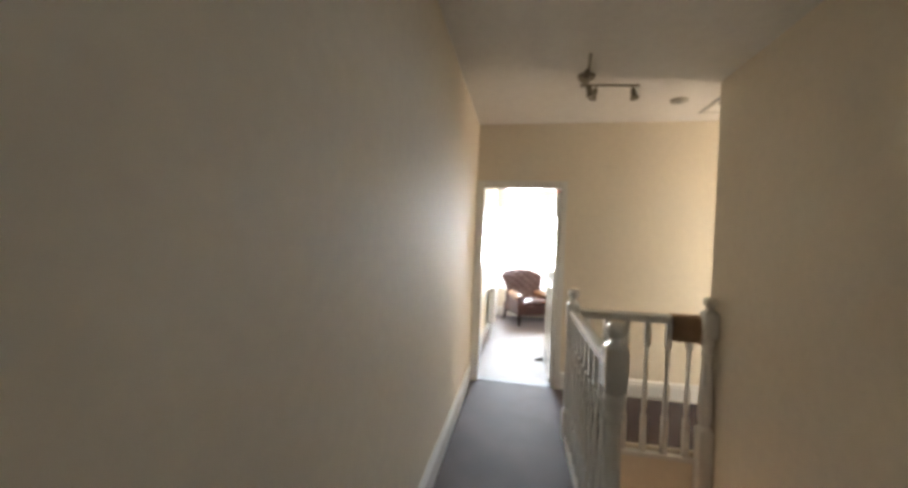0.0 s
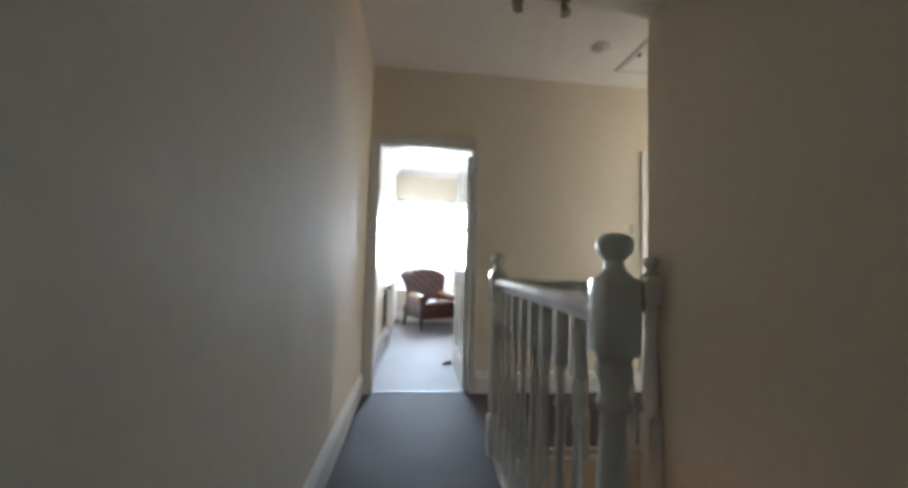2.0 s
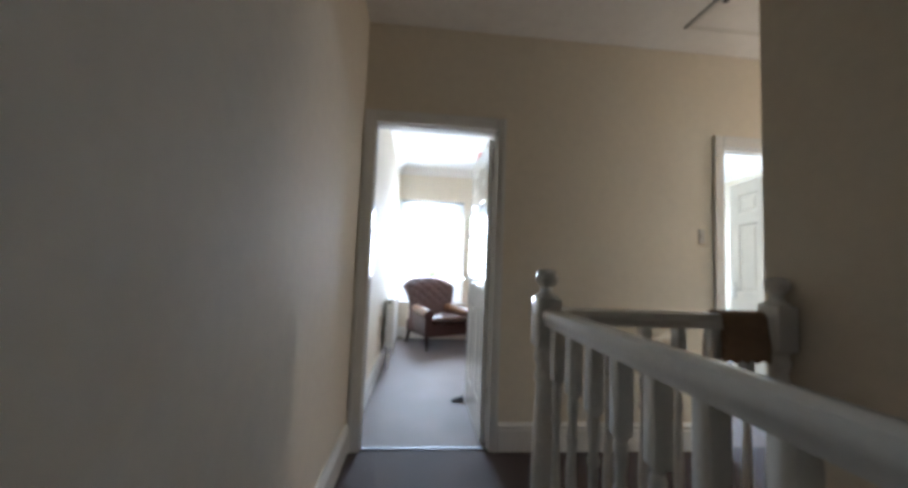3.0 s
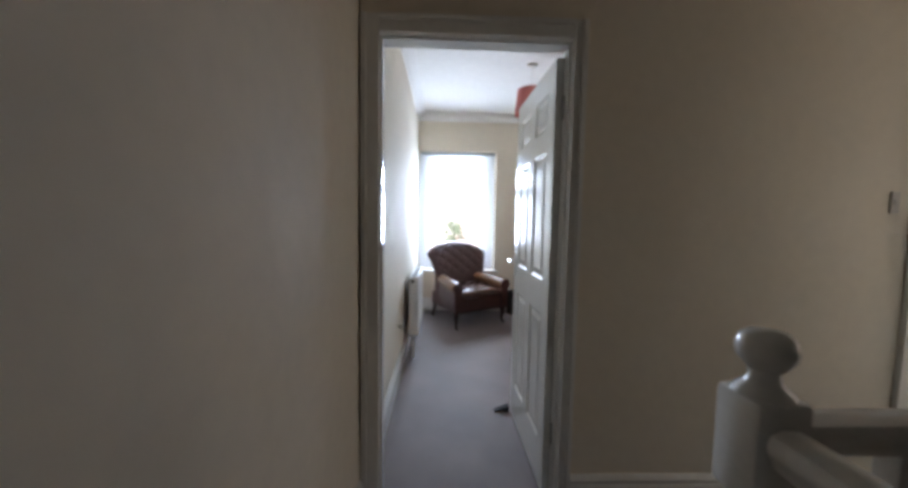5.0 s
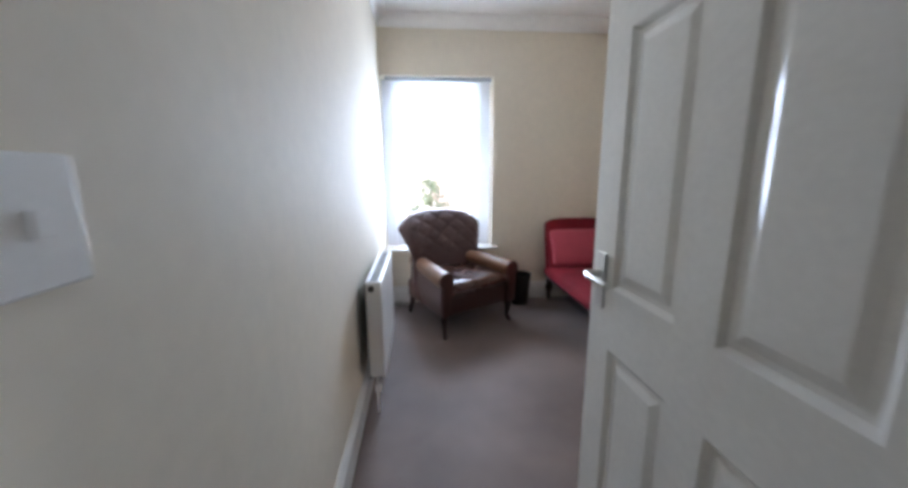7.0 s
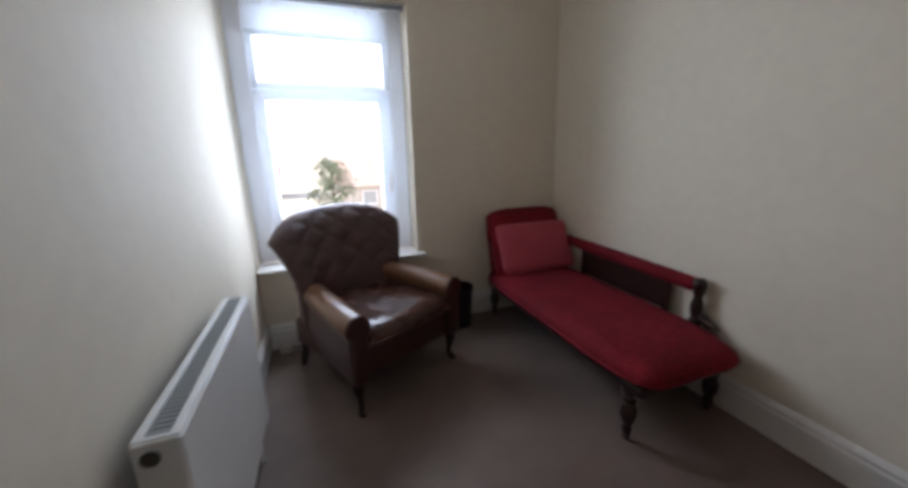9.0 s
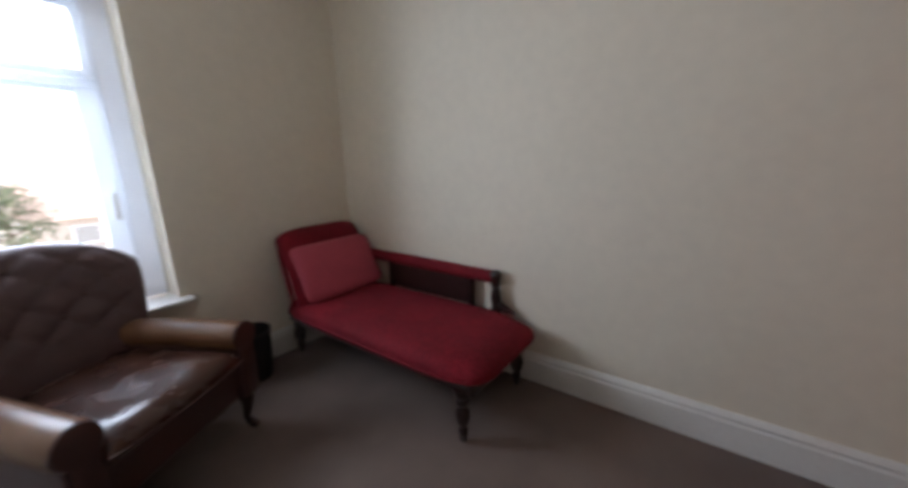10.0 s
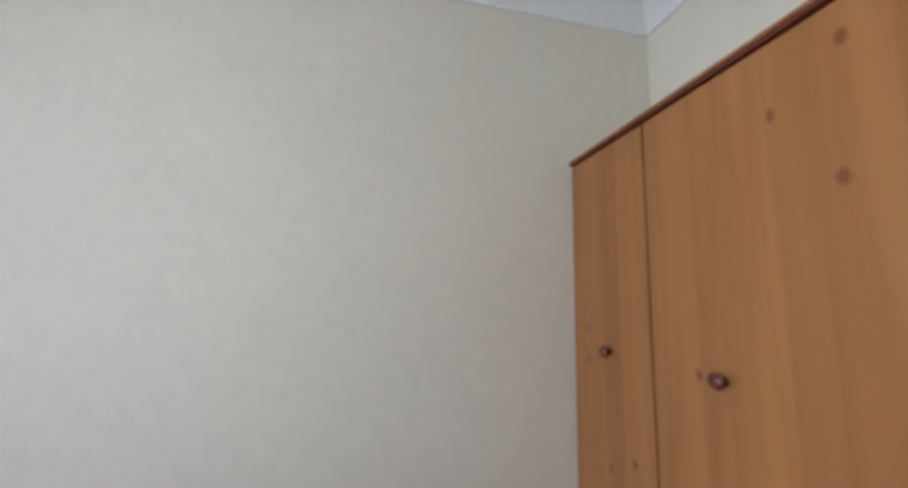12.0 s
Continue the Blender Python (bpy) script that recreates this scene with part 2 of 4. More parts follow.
STEEL = material("brushed_nickel", (0.30, 0.27, 0.22), 0.35, metal=1.0, vary=0.12, scale=30)
ALUMINIUM = material("worn_aluminium", (0.20, 0.21, 0.23), 0.58, metal=1.0, vary=0.2, scale=20, rough_vary=0.1)
DARK_METAL = material("dark_hinge_steel", (0.10, 0.095, 0.09), 0.4, metal=1.0, vary=0.1)
SHADE = material("red_lampshade_cloth", (0.60, 0.170, 0.150), 0.8, vary=0.10, scale=20, bump=0.2, bump_scale=300)
WARM_GREY = material("warm_grey_plastic", (0.52, 0.49, 0.44), 0.5, vary=0.06, scale=20)
PLASTIC = material("white_plastic", (0.80, 0.79, 0.76), 0.35, vary=0.03)
CLOTH = material("brown_cloth", (0.36, 0.235, 0.15), 0.9, vary=0.25, scale=14, bump=0.4, bump_scale=200, sheen=0.2)
BRICK = material("pale_render", (0.55, 0.50, 0.44), 0.9, vary=0.12, scale=2, bump=0.2)
# Tile colour is paled to paint in the overexposed view.
TILES = material("red_roof_tiles", (0.38, 0.30, 0.265), 0.85, vary=0.25, scale=4, bump=0.4, bump_scale=20)
BARK = material("bark", (0.12, 0.085, 0.06), 0.95, vary=0.3, scale=10, bump=0.6, bump_scale=30)
# Leaf colour is paled to paint in haze outside.
LEAF = material("leaves", (0.090, 0.130, 0.070), 0.6, vary=0.35, scale=3)
GRASS = material("pale_paving", (0.42, 0.41, 0.36), 0.95, vary=0.35, scale=0.4, bump=0.3, bump_scale=8)

# ---- building helpers ----


def box(bm, x0, x1, y0, y1, z0, z1, bevel=0.0, segments=2):
    """A box, with rounded edges if bevel is given."""
    v = bmesh.ops.create_cube(bm, size=1.0)["verts"]
    for p in v:
        p.co = ((x0 + x1) / 2 + p.co.x * (x1 - x0), (y0 + y1) / 2 + p.co.y * (y1 - y0), (z0 + z1) / 2 + p.co.z * (z1 - z0))
    if bevel:
        bmesh.ops.bevel(bm, geom=list({e for p in v for e in p.link_edges}), offset=bevel, segments=segments, affect="EDGES", profile=0.5)
    return bm


def boxed(*sizes, bevel=0.0, segments=2):
    bm = bmesh.new()
    for s in sizes:
        box(bm, *s, bevel=bevel, segments=segments)
    return bm


def lathe(profile, sides=16, x=0.0, y=0.0, bm=None):
    """A turned piece from (radius, z) pairs, closed at both ends."""
    bm = bm or bmesh.new()
    rings = []
    for r, z in profile:
        rings.append([bm.verts.new((x + r * math.cos(2 * math.pi * i / sides), y + r * math.sin(2 * math.pi * i / sides), z)) for i in range(sides)])
    for a, b in zip(rings, rings[1:]):
        for i in range(sides):
            bm.faces.new((a[i], a[(i + 1) % sides], b[(i + 1) % sides], b[i]))
    bm.faces.new(rings[0][::-1])
    bm.faces.new(rings[-1])
    return bm


def tube(points, radii, sides=10, bm=None, squash=1.0):
    """A round bar along points."""
    bm = bm or bmesh.new()
    pts = [Vector(p) for p in points]
    rings = []
    for i, p in enumerate(pts):
        d = (pts[min(i + 1, len(pts) - 1)] - pts[max(i - 1, 0)]).normalized()
        ref = Vector((0, 0, 1)) if abs(d.z) < 0.8 else Vector((1, 0, 0))
        a = d.cross(ref).normalized()
        b = d.cross(a)
        r = radii[i] if isinstance(radii, (list, tuple)) else radii
        rings.append([bm.verts.new(p + (a * math.cos(2 * math.pi * k / sides) + b * squash * math.sin(2 * math.pi * k / sides)) * r) for k in range(sides)])
    for a, b in zip(rings, rings[1:]):
        for i in range(sides):
            bm.faces.new((a[i], a[(i + 1) % sides], b[(i + 1) % sides], b[i]))
    bm.faces.new(rings[0][::-1])
    bm.faces.new(rings[-1])
    return bm


def pillow(centre, normal, front, back, nu=16, nv=16, power=6.0, relief=None):
    """A stuffed slab: its middle sheet centre(u, v), u and v in -1..1, swells to both sides and closes at the rim."""
    bm = bmesh.new()
    n = Vector(normal).normalized()
    ease = [math.sin(math.pi / 2 * (2 * i / nu - 1)) for i in range(nu + 1)]
    easv = [math.sin(math.pi / 2 * (2 * j / nv - 1)) for j in range(nv + 1)]
    top, low = {}, {}
    for i, u in enumerate(ease):
        for j, v in enumerate(easv):
            swell = math.sqrt(max(0.0, (1 - abs(u) ** power) * (1 - abs(v) ** power)))
            c = Vector(centre(u, v))
            extra = relief(u, v) * swell if relief else 0.0
            top[i, j] = bm.verts.new(c + n * (front * swell + extra))
            edge = i in (0, nu) or j in (0, nv)
            low[i, j] = top[i, j] if edge else bm.verts.new(c - n * back * swell)
    for i in range(nu):
        for j in range(nv):
            bm.faces.new((top[i, j], top[i + 1, j], top[i + 1, j + 1], top[i, j + 1]))
            ring = [low[i, j], low[i, j + 1], low[i + 1, j + 1], low[i + 1, j]]
            if len(set(ring)) == 4 and bm.faces.get(ring) is None and any(low[k] is not top[k] for k in ((i, j), (i, j + 1), (i + 1, j + 1), (i + 1, j))):
                bm.faces.new(ring)
    bmesh.ops.recalc_face_normals(bm, faces=bm.faces)
    return bm


def run(profile, axis, a, b, flip=1, base=(0, 0, 0)):
    """A moulding: profile of (out, z) pairs drawn along x or y from a to b; out goes along +/- the other axis."""
    bm = bmesh.new()
    rings = []
    for s in (a, b):
        ring = []
        for o, z in profile:
            p = (s, base[1] + flip * o, base[2] + z) if axis == "x" else (base[0] + flip * o, s, base[2] + z)
            ring.append(bm.verts.new(p))
        rings.append(ring)
    k = len(profile)
    for i in range(k):
        bm.faces.new((rings[0][i], rings[0][(i + 1) % k], rings[1][(i + 1) % k], rings[1][i]))
    bm.faces.new(rings[0])
    bm.faces.new(rings[1][::-1])
    bmesh.ops.recalc_face_normals(bm, faces=bm.faces)
    return bm


def mesh_of(name, bm, mat, smooth=None):
    me = bpy.data.meshes.new(name)
    bm.normal_update()
    bm.to_mesh(me)
    bm.free()
    me.materials.append(mat)
    if smooth is not None:
        me.shade_smooth()
        me.set_sharp_from_angle(angle=radians(smooth))
    return me


def single(name, bm, mat, label, category="", kind="", group="", smooth=None):
    """A thing of one mesh, in world places."""
    return tagged(new(name, mesh_of(name, bm, mat, smooth)), label, category, group, kind)


def thing(name, place, label, category, group="", kind="", turn=0.0):
    ob = tagged(new(name), label, category, group, kind)
    ob.empty_display_size = 0.1
    ob.matrix_world = pose(*place, 0, 0, turn)
    return ob


def part(name, bm, mat, parent, label="", smooth=None, local=False):
    """One mesh under a thing or a part; its shape is in world places unless local."""
    ob = new(name, mesh_of(name, bm, mat, smooth))
    ob.parent = parent
    if not local:
        m, up = Matrix.Identity(4), parent
        while up is not None:
            m = up.matrix_basis @ m if up.parent is None else up.matrix_parent_inverse @ up.matrix_basis @ m
            up = up.parent
        ob.matrix_parent_inverse = m.inverted()
    if label:
        ob["label"] = label
    return ob


def wall_x(x0, x1, y0, y1, z0, z1, holes=()):
    """Wall running along x, with holes (xa, xb, za, zb) through it."""
    bm, at = bmesh.new(), x0
    for xa, xb, za, zb in sorted(holes):
        box(bm, at, xa, y0, y1, z0, z1)
        if za > z0:
            box(bm, xa, xb, y0, y1, z0, za)
        box(bm, xa, xb, y0, y1, zb, z1)
        at = xb
    return box(bm, at, x1, y0, y1, z0, z1)


H = 2.66
STRUCT = "structure"

# ---- walls, floors, ceilings ----
single("wall_west", boxed((-0.14, 0, -5.74, 3.74, -2.9, H + 0.3)), CREAM, "cream painted wall along the landing and bedroom", kind=STRUCT)
single("wall_door", wall_x(0, 5.2, 0, 0.10, -0.3, H + 0.3, [(0.057, 0.877, -0.3, 2.03), (2.393, 3.213, -0.3, 2.03)]), CREAM, "cream painted wall with two bedroom doorways", kind=STRUCT)
single("wall_north", wall_x(0, 5.2, 3.445, 3.74, -0.3, H + 0.3, [(0.004, 1.055, 0.535, 2.172), (3.2, 4.7, 0.6, 2.2)]), CREAM, "cream painted outer wall with the window", kind=STRUCT)
# Lower hall walls are unseen; the opening is added for the stairwell lamp.
single("wall_hall_north", wall_x(0, 5.2, 3.445, 3.74, -2.9, -0.302, [(0.98, 1.72, -2.78, -0.80)]), CREAM, "cream painted hall wall with an unseen added opening", kind=STRUCT)
single("wall_hall_east", boxed((1.837, 1.955, -0.853, 3.445, -2.9, -0.222)), CREAM, "unseen cream painted hall wall added below the landing", kind=STRUCT)
single("wall_east", boxed((2.21, 2.33, 0.10, 3.445, -0.3, H + 0.3)), CREAM, "cream painted bedroom wall behind the chaise", kind=STRUCT)
single("wall_stair", boxed((1.835, 1.955, -5.6, -0.855, -2.9, H + 0.3)), CREAM, "cream painted wall beside the stairwell", kind=STRUCT)
single("wall_landing_south", boxed((1.955, 4.0, -0.975, -0.855, -0.3, H + 0.3)), CREAM, "cream painted wall of the far landing", kind=STRUCT)
single("wall_far_east", boxed((5.2, 5.34, -1.11, 3.74, -2.9, H + 0.3)), CREAM, "cream painted end wall", kind=STRUCT)
# End wall out of view; its window opening is assumed for the lamp.
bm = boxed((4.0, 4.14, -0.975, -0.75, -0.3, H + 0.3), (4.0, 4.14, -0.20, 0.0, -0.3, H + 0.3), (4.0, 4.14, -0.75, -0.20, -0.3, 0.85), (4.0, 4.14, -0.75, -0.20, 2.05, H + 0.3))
single("wall_landing_east", bm, CREAM, "cream painted end wall of the landing with an unseen assumed window opening", kind=STRUCT)
single("wall_south", wall_x(0, 1.955, -5.74, -5.6, -2.9, H + 0.3), CREAM, "cream painted wall at the back of the landing", kind=STRUCT)

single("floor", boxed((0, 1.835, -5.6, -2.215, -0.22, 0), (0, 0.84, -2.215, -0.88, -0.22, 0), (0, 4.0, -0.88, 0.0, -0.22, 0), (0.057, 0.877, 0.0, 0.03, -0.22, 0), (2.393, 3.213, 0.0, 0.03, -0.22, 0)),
       LANDING_CARPET, "dark cut-pile carpet over the landing", kind=STRUCT)
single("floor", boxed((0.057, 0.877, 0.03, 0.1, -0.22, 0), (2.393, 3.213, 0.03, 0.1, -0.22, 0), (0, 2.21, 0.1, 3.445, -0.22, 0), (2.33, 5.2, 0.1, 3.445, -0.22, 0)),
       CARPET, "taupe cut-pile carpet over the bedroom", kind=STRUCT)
single("ceiling", boxed((0, 1.835, -5.6, -0.855, H, H + 0.2), (0, 4.0, -0.855, 0, H, H + 0.2)), CEIL, "white painted landing ceiling", kind=STRUCT)
single("ceiling", boxed((0, 2.21, 0.1, 3.445, H, H + 0.2), (2.33, 5.2, 0.1, 3.445, H, H + 0.2)), CEIL, "white painted bedroom ceiling", kind=STRUCT)

# skirting boards and coving
SKIRT = [(0, 0), (0.020, 0), (0.020, 0.125), (0.015, 0.135), (0.015, 0.145), (0.019, 0.150), (0.012, 0.162), (0.005, 0.172), (0, 0.172)]
COVE = [(0, H), (0, H - 0.095), (0.012, H - 0.095), (0.022, H - 0.070), (0.045, H - 0.040), (0.078, H - 0.018), (0.095, H - 0.012), (0.095, H)]


def baseboard(profile, axis, a, b, flip, base, label):
    single("baseboard", run(profile, axis, a, b, flip, base), GLOSS, label, kind=STRUCT)


baseboard(SKIRT, "y", -5.6, -0.030, 1, (0, 0, 0), "tall moulded white skirting along the landing wall")
baseboard(SKIRT, "x", 0.912, 2.344, -1, (0, 0, 0), "tall moulded white skirting of the landing")
baseboard(SKIRT, "x", 3.246, 4.0, -1, (0, 0, 0), "tall moulded white skirting of the landing")
baseboard(SKIRT, "y", 0.102, 3.445, 1, (0, 0, 0), "tall moulded white skirting under the radiator")
baseboard(SKIRT, "x", 0.02, 2.19, -1, (0, 3.445, 0), "tall moulded white skirting under the window")
baseboard(SKIRT, "y", 0.12, 3.445, -1, (2.21, 0, 0), "tall moulded white skirting behind the chaise")
baseboard(SKIRT, "x", 0.95, 2.19, 1, (0, 0.10, 0), "tall moulded white skirting behind the wardrobe")
for axis, a, b, flip, base in (("y", 0.1, 3.445, 1, (0, 0, 0)), ("x", 0, 2.21, -1, (0, 3.445, 0)), ("y", 0.1, 3.445, -1, (2.21, 0, 0)), ("x", 0, 2.21, 1, (0, 0.1, 0))):
    single("trim", run(COVE, axis, a, b, flip, base), CEIL, "white plaster coving round the bedroom ceiling", kind=STRUCT, smooth=40)


# ---- doors and their frames ----
def door_frame(x0, x1, name):
    """Lining, stop and moulded architraves round a doorway with the clear opening x0..x1."""
    f = thing(name, ((x0 + x1) / 2, 0.05, 0), "white gloss door frame with moulded architrave", "door frame", kind=STRUCT)
    part("jamb", boxed((x0 - 0.03, x0 - 0.008, -0.004, 0.104, 0, 2.008), bevel=0.002), GLOSS, f)
    part("jamb", boxed((x1 + 0.008, x1 + 0.03, -0.004, 0.104, 0, 2.008), bevel=0.002), GLOSS, f)
    part("head", boxed((x0 - 0.03, x1 + 0.03, -0.004, 0.104, 2.008, 2.03), bevel=0.002), GLOSS, f)
    part("door_stop", boxed((x0 - 0.008, x0, 0.02, 0.055, 0, 2.0), (x1, x1 + 0.008, 0.02, 0.055, 0, 2.0), (x0 - 0.008, x1 + 0.008, 0.02, 0.055, 2.0, 2.008)), GLOSS, f)
    for y, s in ((-0.004, -1), (0.104, 1)):
        for xa, xb in ((max(x0 - 0.078, 0.002), x0 - 0.008), (x1 + 0.008, x1 + 0.060)):
            ya, yb = sorted((y, y + s * 0.016))
            yc, yd = sorted((y + s * 0.016, y + s * 0.024))
            outer = xa if xa < x0 else xb - 0.022
            part("architrave", boxed((xa, xb, ya, yb, 0, 2.078), (outer, outer + 0.022, yc, yd, 0, 2.078), bevel=0.003), GLOSS, f)
        part("architrave", boxed((x0 - 0.007, x1 + 0.007, ya, yb, 2.008, 2.078), (x0 - 0.007, x1 + 0.007, yc, yd, 2.056, 2.078), bevel=0.003), GLOSS, f)
    return f


door_frame(0.087, 0.847, "door_frame_1")
door_frame(2.423, 3.183, "door_frame_2")


def panel_door(name, place, turn, label):
    """A moulded six-panel door, hinged on its local z axis; the leaf runs to -x and is 35 mm thick."""
    d = thing(name, place, label, "door", kind=STRUCT, turn=turn)
    w, h, t = 0.748, 1.98, 0.035
    s, m = 0.105, 0.10
    xs = [(-s, 0), (-(w + m) / 2, -(w - m) / 2), (-w, -w + s)]
    rails = [(0.006, 0.215), (0.83, 0.995), (1.60, 1.705), (1.87, h)]
    sizes = [(xs[0][0], 0, -t, 0, 0.006, h), (-w, xs[2][1], -t, 0, 0.006, h)]
    sizes += [(xs[2][1], xs[0][0], -t, 0, a, b) for a, b in rails]
    gaps = [(rails[i][1], rails[i + 1][0]) for i in range(3)]
    sizes += [(*xs[1], -t, 0, a, b) for a, b in gaps]
    part("leaf_frame", boxed(*sizes), GLOSS, d, local=True)
    for a, b in gaps:
        for xa, xb in ((xs[2][1], xs[1][0]), (xs[1][1], xs[0][0])):
            bm = bmesh.new()
            loops = []
            for y, k in ((-t, 0), (-t + 0.010, 0.012), (-t + 0.010, 0.024), (-t + 0.003, 0.045)):
                loops.append([bm.verts.new(p) for p in ((xa + k, y, a + k), (xb - k, y, a + k), (xb - k, y, b - k), (xa + k, y, b - k))])
            back = [[bm.verts.new((v.co.x, -t - v.co.y, v.co.z)) for v in q] for q in loops]
            for side in (loops, back):
                for p, q in zip(side, side[1:]):
                    for i in range(4):
                        bm.faces.new((p[i], p[(i + 1) % 4], q[(i + 1) % 4], q[i]))
                bm.faces.new(side[-1])
            bmesh.ops.recalc_face_normals(bm, faces=bm.faces)
            part("panel", bm, GLOSS, d, local=True)
    for y, o in ((-t, -1), (0, 1)):
        ya, yb = sorted((y, y + o * 0.007))
        hnd = part("handle", boxed((-w + 0.035, -w + 0.075, ya, yb, 0.93, 1.08), bevel=0.003), CHROME, d, "satin chrome lever handle on a backplate", local=True)
        part("lever", tube([(-w + 0.055, y + o * 0.005, 1.025), (-w + 0.055, y + o * 0.045, 1.025), (-w + 0.075, y + o * 0.052, 1.025), (-w + 0.165, y + o * 0.050, 1.022)], [0.009, 0.009, 0.009, 0.008]), CHROME, hnd, local=True, smooth=50)
    for z in (0.25, 1.72):
        part("hinge", boxed((-0.03, 0.002, 0.0, 0.003, z, z + 0.1), bevel=0.001), DARK_METAL, d, "steel butt hinge", local=True)
        part("hinge_knuckle", lathe([(0.007, z), (0.007, z + 0.1)], 10, 0.004, 0.004), DARK_METAL, d, local=True)
    return d


panel_door("door_1", (0.853, 0.096, 0), -89.6, "white gloss six-panel door standing open into the bedroom")
panel_door("door_2", (3.179, 0.110, 0), -99, "white gloss six-panel door standing open into the next room")

single("threshold_strip", boxed((0.088, 0.846, 0.012, 0.048, 0.0, 0.006), bevel=0.0025), ALUMINIUM, "worn metal carpet strip in the bedroom doorway", "threshold")
single("strike_plate", boxed((0.0792, 0.0815, 0.064, 0.084, 0.955, 1.005)), DARK_METAL, "steel strike plate on the door jamb", "strike plate")

# wedge that holds the door
bm = bmesh.new()
vs = [bm.verts.new(p) for p in ((0.70, 0.80, 0.002), (0.80, 0.82, 0.002), (0.80, 0.86, 0.002), (0.70, 0.84, 0.002), (0.80, 0.82, 0.035), (0.80, 0.86, 0.035), (0.70, 0.80, 0.008), (0.70, 0.84, 0.008))]
for q in ((0, 1, 2, 3), (6, 4, 5, 7), (0, 1, 4, 6), (3, 2, 5, 7), (1, 2, 5, 4), (0, 3, 7, 6)):
    bm.faces.new([vs[i] for i in q])
bmesh.ops.recalc_face_normals(bm, faces=bm.faces)
single("door_wedge", bm, RUBBER, "dark rubber door wedge on the carpet", "door wedge")


# ---- windows ----
def sash_window(name, x0, x1, z0, z1, y, split, label, left=0.099, right=0.098, head=0.180):
    """White plastic window: outer frame, transom, fixed top light, lower casement, panes."""
    w = thing(name, ((x0 + x1) / 2, y, z0), label, "window", kind=STRUCT)
    xa, xb, za, zb, d = x0 + left, x1 - right, z0 + 0.065, z1 - head, y + 0.07
    part("window_frame", boxed((x0, xa, y, d, z0, z1), (xb, x1, y, d, z0, z1), (xa, xb, y, d, z0, za), (xa, xb, y, d, zb, z1), bevel=0.006), PROFILE, w)
    part("transom", boxed((xa, xb, y, d, split - 0.018, split + 0.018), bevel=0.006), PROFILE, w)
    for low, high, near, side, top in ((za + 0.003, split - 0.020, 0.070, 0.093, 0.030), (split + 0.020, zb - 0.003, 0.045, 0.045, 0.022)):
        s = part("sash", boxed((xa + 0.003, xa + near, y - 0.014, y + 0.05, low, high), (xb - side, xb - 0.003, y - 0.014, y + 0.05, low, high),
                               (xa + near, xb - side, y - 0.014, y + 0.05, low, low + top + 0.015), (xa + near, xb - side, y - 0.014, y + 0.05, high - top, high), bevel=0.007), PROFILE, w)
        p = part("pane", boxed((xa + near - 0.004, xb - side + 0.004, y + 0.018, y + 0.024, low + top + 0.011, high - top + 0.004)), GLASS, s)
        p.visible_shadow = False
    return w


win = sash_window("window_1", 0.006, 1.053, 0.565, 2.170, 3.60, 1.650, "white plastic window with a top light over a casement")
part("window_handle", boxed((0.905, 0.930, 3.566, 3.586, 1.00, 1.12), (0.910, 0.925, 3.55, 3.566, 1.02, 1.14), bevel=0.004), PLASTIC, win)
single("window_sill", boxed((0.005, 1.113, 3.375, 3.60, 0.540, 0.565), bevel=0.008, segments=3), GLOSS, "white gloss window board under the window", kind=STRUCT)
sash_window("window_2", 3.202, 4.698, 0.602, 2.198, 3.60, 1.68, "white plastic window of the next room")

rail = thing("blind_headrail", (0.54, 3.47, 2.13), "grey metal headrail of a blind across the window", "blind")
part("rail", boxed((0.05, 1.04, 3.455, 3.49, 2.130, 2.160), bevel=0.004), GRILLE, rail)
for x in (0.22, 0.30, 0.74, 0.82, 0.90):
    part("carrier", boxed((x, x + 0.012, 3.467, 3.478, 2.090, 2.130), bevel=0.002), PLASTIC, rail)


# ---- landing: balustrade, stairs, ceiling fittings ----
def square_turned(bm, x, y, s, blocks, turned, sides=14):
    """Square blocks (z0, z1) and turned lengths of (radius, z) pairs on one axis."""
    for z0, z1 in blocks:
        box(bm, x - s / 2, x + s / 2, y - s / 2, y + s / 2, z0, z1, bevel=min(0.012, s * 0.12), segments=2)
    for prof in turned:
        lathe(prof, sides, x, y, bm)
    return bm


